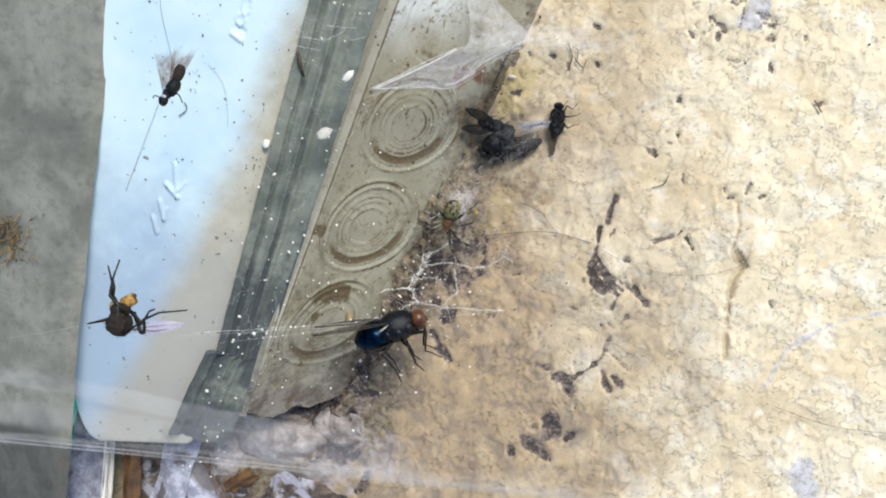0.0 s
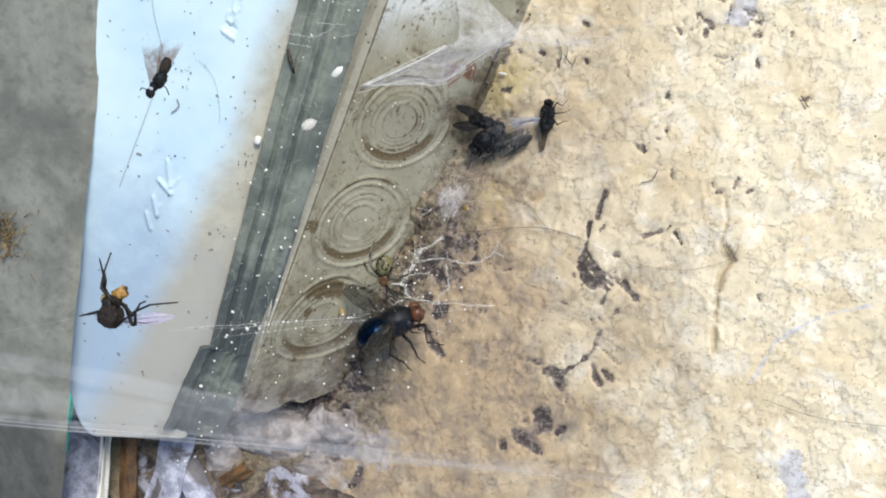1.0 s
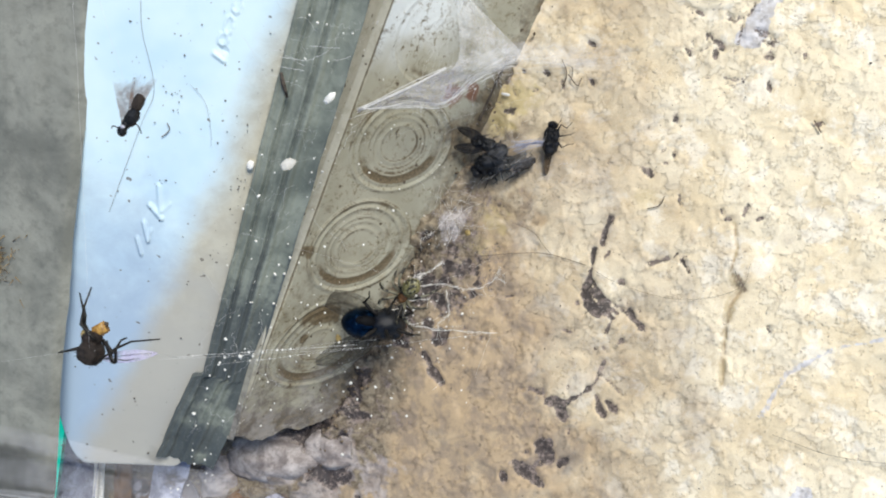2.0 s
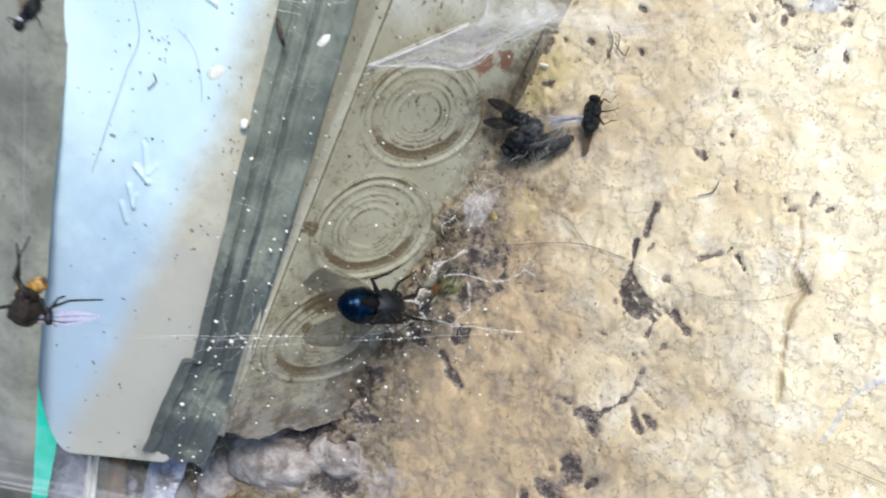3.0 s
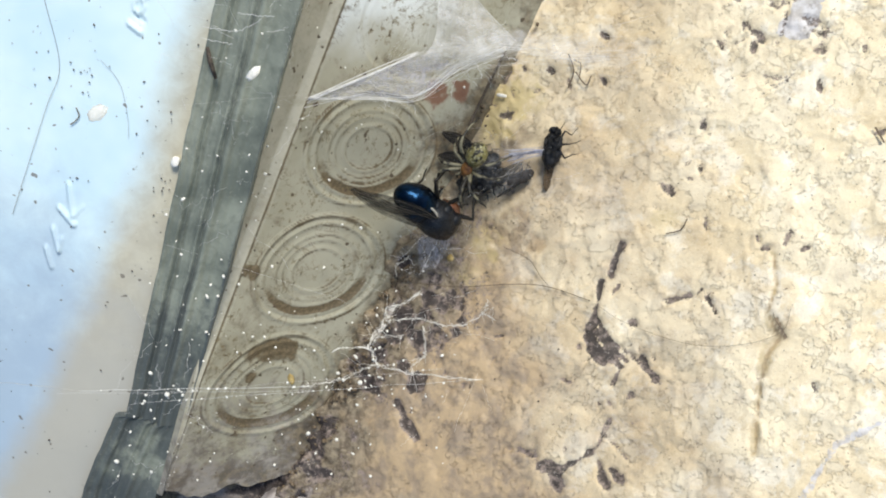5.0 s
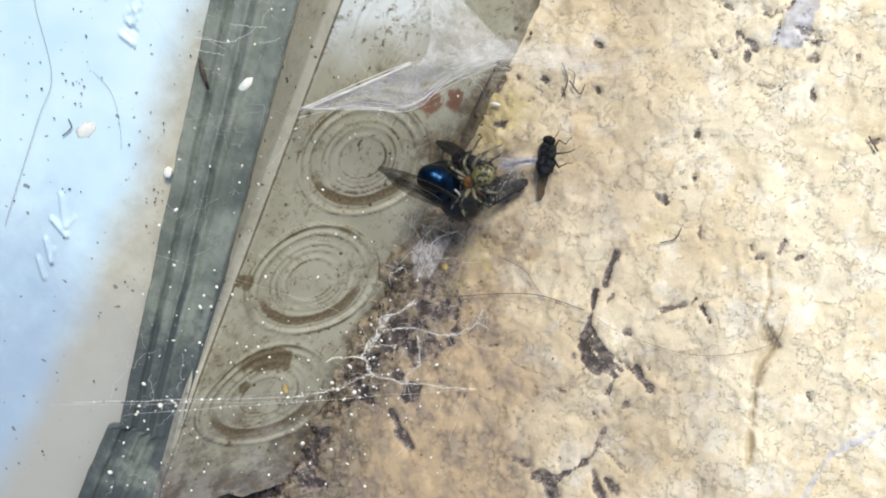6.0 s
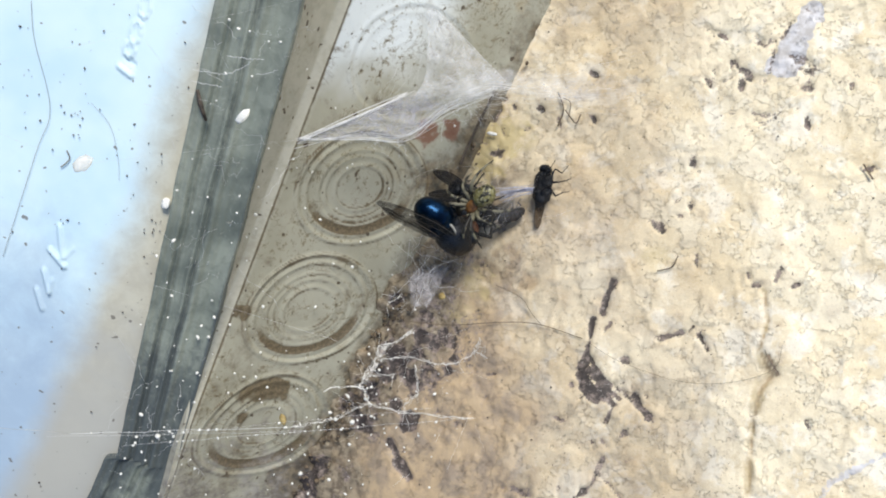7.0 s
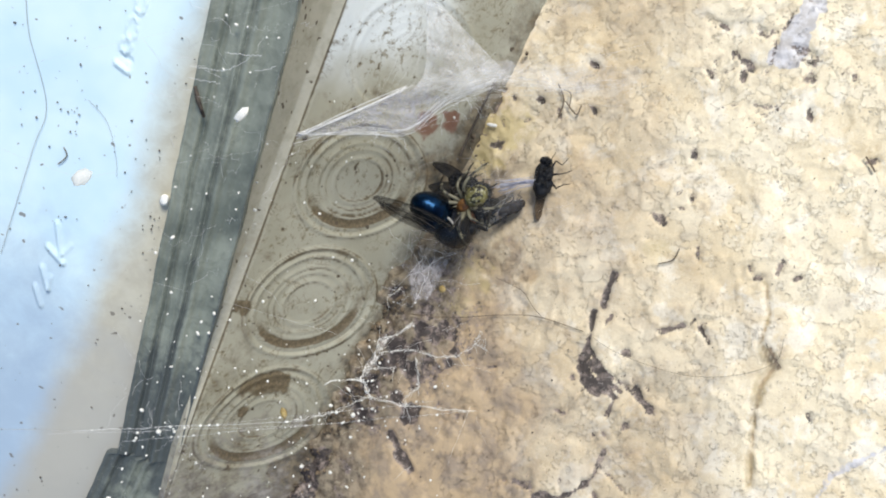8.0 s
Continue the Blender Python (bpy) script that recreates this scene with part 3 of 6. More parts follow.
    stain_shade.line(0.14, (36.1, 18.3), (36.4, 15.3), (35.5, 12.4), (36.6, 9.8), (35.2, 7.7), (34.5, 3.0), (34.1, -2.2), strong=1.15)
    stain_shade.line(0.16, (36.3, 11.8), (37.2, 9.8), strong=1.5)
    stain_shade.line(0.22, (5.3, 42.1), (3.8, 38.8), (2.8, 36.0), strong=1.6)
    stain_shade.spot(5.0, 21.5, 5.5, 0.95)
    stain_shade.spot(8.0, 26.0, 4.5, 0.7)
    stain_shade.spot(3.2, 18.6, 2.4, 1.25)
    stain_shade.spot(1.0, 14.0, 3.6, 1.1)
    stain_shade.spot(-4.0, 9.5, 5.0, 1.35)
    stain_shade.spot(-10.0, 1.5, 5.0, 1.2)
    # brown stain and painted shade along the frame, fading out over the sill
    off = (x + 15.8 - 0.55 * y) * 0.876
    reach = 35 + 27 * smooth(34, -14, y)
    shade_band = (1 - smooth(-0.2, 1.2, off / reach + 0.30 * fbm(x, y, 14, 4, 5))) * (1.0 + 0.75 * smooth(26, -10, y))
    brown = np.clip(np.maximum(stain_shade.v, shade_band * (0.95 + 0.50 * fbm(x, y, 5, 4, 8))), 0, 1.6)
    brown = brown * (1 - 0.25 * smooth(29, 34, y) * smooth(1, 6, x) * smooth(22, 12, x))
    # grey-olive tone, darker towards the frame's foot
    foot_tone = smooth(13, -1, off + 7 * fbm(x, y, 7, 5, 51)) * (0.95 + 0.5 * fbm(x, y, 2.5, 4, 52)) * (1 + 0.35 * smooth(17, 7, y)) * (1 - 0.75 * smooth(30, 37, y))
    lichen = Marks(x, y)
    lichen.line(0.6, (36.1, 18.3), (36.3, 15.3), (35.4, 12.4), (36.5, 9.8), (35.1, 7.7), (34.4, 3.0), (34.0, -2.2), strong=0.55)
    lichen.spot(6.2, 36.5, 3.4, 1.2)
    lichen.spot(9.5, 36.5, 1.6, 0.6)
    lichen.spot(24.5, 22.5, 1.6, 0.5)
    lichen.spot(2.5, 17.0, 2.0, 0.6)
    lichen.spot(3.6, 19.6, 2.4, 0.9)
    lichen.spot(5.0, 33.5, 2.2, 0.8)
    chalk = Marks(x, y)
    for sx, sy, r in ((-27, -15, 5.0), (-20, -14, 4.0), (-33, -13, 4.0), (-15, -17, 3.5), (-24, -20, 5.0)):
        chalk.spot(sx, sy, r, 0.8)
    # plaster under many coats of paint: waves, blisters, flaked edges
    z = 0.55 * fbm(x, y, 16, 4, 2) + 0.22 * fbm(x, y, 3.2, 4, 3)
    coat = fbm(x + 2 * fbm(x, y, 6, 3, 13), y, 4.5, 4, 9)
    z += 0.16 * smooth(0.02, 0.10, coat) - 0.10 * smooth(-0.22, -0.30, coat)
    z -= 0.35 * np.clip(dirt.v, 0, 1) + 0.30 * np.clip(stain_shade.v, 0, 1) * (off > 12)
    ridge = np.abs(fbm(x, y, 9, 3, 31))
    z += 0.12 * (1 - smooth(0.0, 0.05, ridge))
    near = smooth(90, 62, np.abs(x - 18)) * smooth(90, 62, np.abs(y - 16))
    z = z * near
    # crust of dirt packed into the corner under the frame
    z = z + near * np.exp(-np.maximum(off, 0) / 1.6) * np.clip(1.2 + 2.2 * fbm(x, y, 5, 4, 61) + 1.1 * fbm(x, y, 1.3, 3, 62), 0, 4) * smooth(-24, -18, y) * smooth(29, 17, y)
    p = np.stack((x, y, z), -1)
    ob = sheet("window_sill", p, SILL, attrs={"dirt": dirt.v * near, "pale": pale.v, "foot_tone": foot_tone * near, "lichen": lichen.v, "chalk": chalk.v * near, "stain_shade": brown})
    return tagged(ob, "cream painted masonry sill, flaking, stained and pitted", "sill", kind="structure")


build_sill()

# ---------------------------------------------------------------- the frame
# Its own axes: along the strip, across to the outer side, out of its face.
ORIGIN = Vector((-25.32, 0, 15.53))
ALONG, ACROSS, OUT = Vector((0.452, 0.8254, 0.3384)), Vector((-0.8425, 0.2696, 0.4672)), Vector((0.2944, -0.4963, 0.8173))


def on_frame(a, b, c=0.0):
    return ORIGIN + ALONG * a + ACROSS * b + OUT * c


def on_frame_np(a, b, c):
    o, u, v, n = (np.array(q) for q in (ORIGIN, ALONG, ACROSS, OUT))
    return o + a[..., None] * u + b[..., None] * v + c[..., None] * n


RIM = 0.8                # share of the flange below its flat rim


def flange_point(y, w):
    """On the sloping flange: w 0 at the sill, RIM at the groove, then a narrow lip and a wall up to the strip at 1."""
    xb = -15.8 + 0.55 * y
    xt, zt = -24.8 + 0.49 * y, 17.3 + 0.30 * y
    xg, zg = -23.7 + 0.4675 * y, 17.8 + 0.0875 * y
    low = np.maximum(zg - (zt - 0.6), 0)       # near the corner the groove is lowered along the camera's line of sight
    xg, zg = xg - 0.6 * low, zg - low
    v = np.minimum(w / RIM, 1.0)
    dx, dz = xg - xb, zg
    long = np.hypot(dx, dz)
    bow = 1.3 * np.sin(np.pi * np.clip(v, 0, 1))
    t = np.clip((w - RIM) / (1 - RIM), 0, 1)
    lip = np.minimum(t / 0.35, 1.0) * smooth(-4, 8, y)
    rise = np.clip((t - 0.35) / 0.65, 0, 1) * smooth(-4, 8, y) + t * (1 - smooth(-4, 8, y))
    gx, gz = xg - 0.9 * lip, zg + 1.0 * lip
    return (np.stack((xb + dx * v - dz / long * bow + np.where(w > RIM, gx - xg + (xt - gx) * rise, 0), y + 0 * w,
                      dz * v + dx / long * bow + np.where(w > RIM, gz - zg + (zt - gz) * rise, 0)), -1),
            np.stack((dz / long, 0 * dx, -dx / long), -1))


RINGS = ((56.6, 0.45), (43.3, 0.445), (30.0, 0.435), (16.5, 0.425), (3.1, 0.40))
frame_unit = thing("window_frame", "off-white plastic window frame with ribbed grey gasket, very dirty", "window frame", kind="structure")


def build_flange():
    y, w = np.meshgrid(np.concatenate((np.arange(-9.6, 58, 0.2), np.arange(58, 160, 4.0))), np.linspace(-0.06, 1.0, 150), indexing="ij")
    y = y + (1.6 * fbm(w * 26, y * 0, 5, 4, 2) + 1.4 * smooth(0.5, 0.1, w)) * smooth(-4, -9.6, y)
    p, n = flange_point(y, w)
    s = w * 26
    h = 0.10 * fbm(y, s, 7, 4, 3)
    patch = fbm(y, s, 6, 5, 6)
    dirt = 0.12 + 0.08 * smooth(24, 2, y) + 0.24 * smooth(0.0, 0.6, patch) + 0.25 * smooth(0.20, 0.0, w) + 0.2 * smooth(9, -11, y) * (0.7 + 0.9 * patch)
    ochre = 0.35 * smooth(0.1, 0.6, fbm(y, s, 4, 4, 81)) + 0.55 * smooth(0.2, 0.6, fbm(y, s, 3, 4, 82)) * smooth(32, 38, y) * smooth(0.45, 0.2, w)
    # dirt towards the sill, with brown shade painted in beside the heap
    soil_shade = smooth(0.30, 0.02, w + 0.20 * fbm(y, s, 4, 5, 83)) * (0.55 + 0.35 * smooth(24, 33, y) * smooth(44, 40, y) + 0.25 * smooth(18, 8, y) * smooth(-6, 2, y))
    # moulded rings
    for cy, cw in RINGS:
        c, _ = flange_point(np.array(cy), np.array(cw))
        d = p - c
        e1 = flange_point(np.array(cy + 1.0), np.array(cw))[0] - c
        e1 = e1 / np.linalg.norm(e1)
        e2 = flange_point(np.array(cy), np.array(cw + 0.02))[0] - c
        e2 = e2 - e1 * (e1 @ e2)
        u, v = d @ e1, d @ (e2 / np.linalg.norm(e2))         # along the frame and up the slope; ovals and turn fit the camera's view
        r = 7.5 * np.hypot((0.957 * u + 0.29 * v) / 6.65, (0.29 * u - 0.957 * v) / 8.5) + 0.10 * fbm(y, s, 4, 2, 77)
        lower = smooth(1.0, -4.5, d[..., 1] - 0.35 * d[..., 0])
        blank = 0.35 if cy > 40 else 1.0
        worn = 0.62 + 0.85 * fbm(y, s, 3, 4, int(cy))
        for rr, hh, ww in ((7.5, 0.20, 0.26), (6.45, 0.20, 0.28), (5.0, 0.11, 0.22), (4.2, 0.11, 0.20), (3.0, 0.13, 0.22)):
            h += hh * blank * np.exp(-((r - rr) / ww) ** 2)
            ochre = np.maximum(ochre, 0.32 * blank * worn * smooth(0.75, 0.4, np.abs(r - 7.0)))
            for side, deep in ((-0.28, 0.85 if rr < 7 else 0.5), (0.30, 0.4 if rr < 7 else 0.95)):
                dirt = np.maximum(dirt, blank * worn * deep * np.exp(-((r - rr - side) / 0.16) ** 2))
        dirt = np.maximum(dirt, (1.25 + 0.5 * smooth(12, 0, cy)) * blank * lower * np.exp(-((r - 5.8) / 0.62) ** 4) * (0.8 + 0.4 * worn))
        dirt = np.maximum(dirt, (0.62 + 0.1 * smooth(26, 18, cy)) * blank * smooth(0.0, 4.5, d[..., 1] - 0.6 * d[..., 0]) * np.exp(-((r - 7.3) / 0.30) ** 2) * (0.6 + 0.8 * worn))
        h -= 0.12 * smooth(7.4, 6.9, r)
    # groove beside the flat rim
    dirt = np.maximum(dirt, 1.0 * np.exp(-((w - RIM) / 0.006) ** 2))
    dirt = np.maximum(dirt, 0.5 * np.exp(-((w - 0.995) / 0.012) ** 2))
    dirt = np.maximum(dirt, 0.6 * smooth(0.15, 0.5, fbm(y, w * 8, 1.8, 4, 55)) * smooth(0.62, 0.8, w))
    h -= 0.25 * np.exp(-((w - RIM) / 0.006) ** 2)
    # brown clot across the rim
    dirt = np.maximum(dirt, 1.2 * np.exp(-((y - 15.6 + 0.9 * fbm(y, s, 2, 4, 66)) / 0.7) ** 4) * smooth(0.64, 0.74, w + 0.08 * fbm(y, s, 1.5, 3, 67)))
    rust = np.zeros_like(w)
    for cy, cw, r in ((37.25, 0.265, 1.5), (38.0, 0.155, 1.3)):
        c, _ = flange_point(np.array(cy), np.array(cw))
        rust = np.maximum(rust, 1 - smooth(0.3, 1.5, np.sqrt(((p - c) ** 2).sum(-1)) / r + 1.4 * fbm(y, s, 1.5, 4, 20)))
    # darkened broken end and the dark tongue-shaped patch beside it
    soil_shade = np.maximum(soil_shade, 1.25 * smooth(-4.6, -7.2, y + 2.2 * patch + 0.8 * fbm(y, s, 1.5, 4, 84)))
    soil_shade = np.maximum(soil_shade, 1.15 * smooth(1.25, 0.7, np.hypot((y + 3.4 - 7 * (w - 0.1)) / 2.0, (w - 0.06) / 0.17) + 0.5 * fbm(y, s, 3, 4, 85)))
    # brown crust over the upper rim of the lowest ring
    crust = smooth(1.2, 0.55, np.hypot((y - 7.2) / 1.5, (w - 0.47) / 0.20) + 0.9 * fbm(y, s, 2.5, 4, 86))
    dirt = np.maximum(dirt, 0.85 * crust)
    dirt = np.maximum(dirt, 0.9 * smooth(1.2, 0.5, np.hypot((y - 4.0) / 0.8, (w - 0.53) / 0.04) + 0.6 * fbm(y, s, 1.2, 3, 87)))
    wall = smooth(0.84, 0.87, w)
    dirt, ochre = dirt * (1 - 0.55 * wall), ochre * (1 - 0.7 * wall)
    p = p + n * h[..., None]
    sheet("flange", p, FLANGE, frame_unit, "grimy grey-cream flange with moulded concentric rings", {"dirt": dirt, "rust": rust, "foot": 0.42 * smooth(12, -2, y + 5 * patch) + 0.30 * smooth(0, -8, y + 3 * patch), "sky_sheen": smooth(38, 44, y + 4 * patch) * smooth(0.22, 0.5, w + 0.15 * patch) * smooth(0.82, 0.78, w), "ochre": ochre, "soil_shade": soil_shade, "lip": smooth(0.802, 0.812, w) * (0.72 + 0.28 * smooth(0.872, 0.862, w) + 0.4 * patch)}, skirt=(-1.2, 0, -0.6))


build_flange()


def build_gasket():
    """The ribbed strip, and the wider corner piece below its joint."""
    for name, a0, a1, b0, b1, lift in (("gasket_strip", -1.8, 150, 0.0, 6.6, 0.0), ("gasket_corner_piece", -17.2, -1.85, 0.0, 6.62, -0.12)):
        av = np.concatenate((np.arange(a0, min(a1, 62), 0.35), [min(a1, 62)] if a1 < 62 else np.arange(62, a1, 6.0)))
        s = np.concatenate(([0.0, 0.0], np.linspace(0.01, 0.99, 46), [1.0, 1.0]))
        a, s2 = np.meshgrid(av, s, indexing="ij")
        b = b0 + (b1 - b0) * s2
        if lift:
            b = b + 0.14 * (-1.85 - a) + 1.25 * s2 * smooth(-1.85, -2.3, a) - 0.35 * (s2 - 0.5) * fbm(a, b, 3, 2, 4) * smooth(-2.2, -4, a)
        else:
            b = b - 0.02 * np.clip(a, 0, 60) * (1 - s2)
        c = 1.0 + lift + 0.42 * np.cos(s2 * math.tau * 2.0 + 0.6) * (0.9 - 0.4 * s2) + 0.12 * np.cos(s2 * math.tau * 7 + 1.0) * smooth(0.1, 0.4, s2)
        c -= (0.5 * np.exp(-((s2 - 0.50) / 0.03) ** 2) + 0.35 * np.exp(-((s2 - 0.78) / 0.03) ** 2)) * (1 - 0.7 * smooth(-3, -12, a))
        c += 0.35 * fbm(a, b, 4, 4, 22) * smooth(-3, -12, a)
        c += 0.09 * fbm(a, b, 3, 4, 12)
        c[:, 0] = c[:, -1] = -0.8
        b = b + 0.10 * fbm(a, b * 0, 2.5, 3, 15)
        # darker towards the lower end; shade painted into grooves and along edges
        dark_tone = 0.95 * smooth(28, -2, a + 6 * fbm(a, b, 8, 3, 17)) + 0.5 * np.exp(-((s2 - 0.50) / 0.05) ** 2) + 0.35 * np.exp(-((s2 - 0.78) / 0.05) ** 2)
        dark_tone += 0.7 * smooth(0.93, 1.0, s2) * smooth(0, -3, a) + 0.5 * smooth(0.06, 0.0, s2)
        if lift:                                 # the corner piece is smeared all over
            dark_tone = 0.75 + 0.9 * fbm(a, b, 4, 4, 19) + 0.9 * smooth(0.96, 1.0, s2) + 0.4 * smooth(-10, -19, a)
        sheet(name, on_frame_np(a, b, c), GASKET, frame_unit, "ribbed grey-green rubber strip, dusty", {"dark_tone": dark_tone}, skirt=tuple(OUT * -0.4))


build_gasket()


def panel_edge(a):
    return 25.9 + 0.06 * a


def loop_strokes(ca, cb, ra, rb, count=8):
    """A small oval drawn in short strokes."""
    pts = [(ca + ra * math.cos(k * math.tau / count), cb + rb * math.sin(k * math.tau / count)) for k in range(count + 1)]
    return [(*p, *q, 0.12, 0.13) for p, q in zip(pts, pts[1:])]


PANEL_MARKS = [(23.6, 17.15, 20.2, 16.35, 0.22, 0.26), (20.7, 17.7, 19.3, 16.0, 0.26, 0.34), (18.2, 18.0, 15.8, 17.1, 0.22, 0.30), (15.7, 18.4, 13.6, 17.5, 0.22, 0.30),
               (17.3, 17.0, 15.8, 17.0, 0.2, 0.2), (21.6, 15.4, 20.2, 16.1, 0.16, 0.12), (41.7, 14.1, 41.2, 12.9, 0.22, 0.28), (42.6, 13.6, 42.3, 12.8, 0.2, -0.2)]
PANEL_MARKS += loop_strokes(48.0, 12.8, 1.15, 0.45) + loop_strokes(45.4, 13.2, 1.1, 0.45) + loop_strokes(43.6, 13.5, 0.7, 0.5)


def build_panel():
    w, s = np.meshgrid(np.concatenate((np.linspace(0, 1, 330), np.linspace(1.1, 2.4, 8))), 1 - (1 - np.linspace(0, 1, 150)) ** 1.25, indexing="ij")
    b0 = 6.5
    foot = -19.4 - (s * 19.5) * 0.22
    wide, tall = 6.5, 14.0                       # the rounded outer corner
    gap = np.clip((s - (1 - wide / 19.5)) * 19.5, 0, wide) / wide
    foot = foot + tall * gap ** 2.2
    gap2 = np.clip((0.06 - s) * 19.5, 0, 1.2)
    foot = foot + (1.2 - np.sqrt(np.maximum(1.44 - gap2 ** 2, 0)))
    a = foot + (62 - foot) * w
    b = b0 + (panel_edge(a) - b0) * s
    c = 0.25 + 0.5 * np.sin(s * np.pi * 0.5) * 0.4 + 0.10 * fbm(a, b, 14, 3, 6)
    c -= 1.2 * smooth(0.9, 0.0, (a - foot)) ** 2
    # raised moulded marks: strokes from end to end
    for a0, b0m, a1, b1m, half, high in PANEL_MARKS:
        da, db = a1 - a0, b1m - b0m
        t = np.clip(((a - a0) * da + (b - b0m) * db) / (da * da + db * db), 0, 1)
        c += high * smooth(half * 1.5, half * 0.5, np.hypot(a - a0 - t * da, b - b0m - t * db))
    # cream dirt film, also the edge of the painted sky reflection
    film = 1 - smooth(-0.05, 0.85, (b - b0) / 18.0 + 0.010 * (a - 12) + 0.10 * fbm(a, b, 9, 4, 21))
    grime = np.clip(0.8 * smooth(-0.1, 0.5, fbm(a, b, 5, 4, 33) - 0.05 - 0.02 * (a + 22)), 0, 1) * smooth(4, -20, a)
    grime = np.maximum(grime, 0.9 * np.exp(-((b - b0) / 0.35) ** 2))
    sheet("frame_face", on_frame_np(a, b, c), PANEL, frame_unit, "white plastic face with dirt film, painted sky reflection and raised moulded marks",
          {"dirt": film, "grime": grime, "low_tone": smooth(36, -4, a + 5 * fbm(a, b, 10, 3, 27))}, skirt=tuple(OUT * -1.6))


build_panel()


def build_moss(board):
    """A dry brown tuft on the board."""
    bm = bmesh.new()
    for k in range(260):
        a, b = 7.2 + random.gauss(0, 1.7), 38.6 + random.gauss(0, 1.9)
        y = 8.0 + a
        p = Vector((-47.1 + 0.41 * y - (b - 27.0), y, 27.9 + 0.375 * y + 0.1 * (b - 27.0)))
        tube(bm, [p, p + OUT * random.uniform(0.3, 1.2) + ALONG * random.gauss(0, 0.6) + ACROSS * random.gauss(0, 0.6)], [0.07, 0.02], 3)
    tagged(part("moss_tuft", bm, STRAW), "dry brown moss tuft on the grey board", "moss", kind="stuff")


def build_board():
    """The darker member standing a little above the white face."""
    board = thing("side_board", "olive-grey weathered board beside the white frame", "board", kind="structure")
    s, w = np.meshgrid(np.concatenate(([0, 0.002, 0.005, 0.009], np.linspace(0.015, 1, 90))), np.linspace(0, 1, 240), indexing="ij")
    y = -70 + 190 * w
    edge = np.stack((-47.1 + 0.41 * y, y, 27.9 + 0.375 * y), -1)
    away = np.array((-0.985, 0.05, 0.10))
    drop = 0.9 * (1 - smooth(0, 0.012, s)) + 0.25 * fbm(y, s * 75, 9, 4, 71) + 0.3 * fbm(y * 0.2, s * 75, 3, 3, 72)
    edge = edge + (s * 75 + 0.25 * fbm(y, s * 0, 5, 4, 73))[..., None] * away
    edge[..., 2] -= drop
    sheet("board_face", edge, BOARD, board, attrs={"low_dark": smooth(-6, -16, y + 4 * fbm(y, s * 75, 6, 3, 75))}, skirt=(-8.5, 0.5, -7.5))
    build_moss(board)


build_board()

# ---------------------------------------------------------------- flies
def leg_line(key, side, curl):
    """A leg through hip, knee, ankle and foot, with a few points along each segment."""
    top = key[0][2]
    key = [Vector((x, y * side, top + (z - top) * curl)) for x, y, z in key]
    out = []
    for p, q in zip(key, key[1:]):
        out += [p.lerp(q, t) + Vector((0.05 * math.sin(9 * t + p.x), 0, 0.06 * math.sin(6 * t))) for t in (0, 0.25, 0.5, 0.75, 0.93)]
    return out + [key[-1]]


def wing_mesh(side, length, width, spread, lift):
    """A thin closed wing blade with ribs, hinged at its root."""
    bm = bmesh.new()
    rows = []
    for i in range(13):
        t = i / 12
        half = width * (math.sin(math.pi * min(t * 0.86 + 0.10, 1)) ** 0.7)
        row = []
        for k in range(7):
            s = k / 6 - 0.42
            row.append((-length * t, side * (half * s * 1.1 + 0.12 * t), 0.10 * math.sin(k * 2.1 + t * 4) * t))
        rows.append(row)
    turn = Matrix.Rotation(side * -spread, 3, "Z") @ Matrix.Rotation(lift, 3, "Y")
    top = [[bm.verts.new(turn @ Vector(q) + Vector((0, 0, 0.012))) for q in row] for row in rows]
    low = [[bm.verts.new(turn @ Vector(q) - Vector((0, 0, 0.012))) for q in row] for row in rows]
    for i in range(12):
        for k in range(6):
            bm.faces.new((top[i][k], top[i + 1][k], top[i + 1][k + 1], top[i][k + 1]))
            bm.faces.new((low[i][k], low[i][k + 1], low[i + 1][k + 1], low[i + 1][k]))
    veins = bmesh.new()
    for k in (0, 2, 3, 5):
        tube(veins, [turn @ Vector(row[k]) for row in rows], [0.07 * (1 - 0.07 * i) if k == 0 else 0.035 for i in range(13)], 5)
    return bm, veins


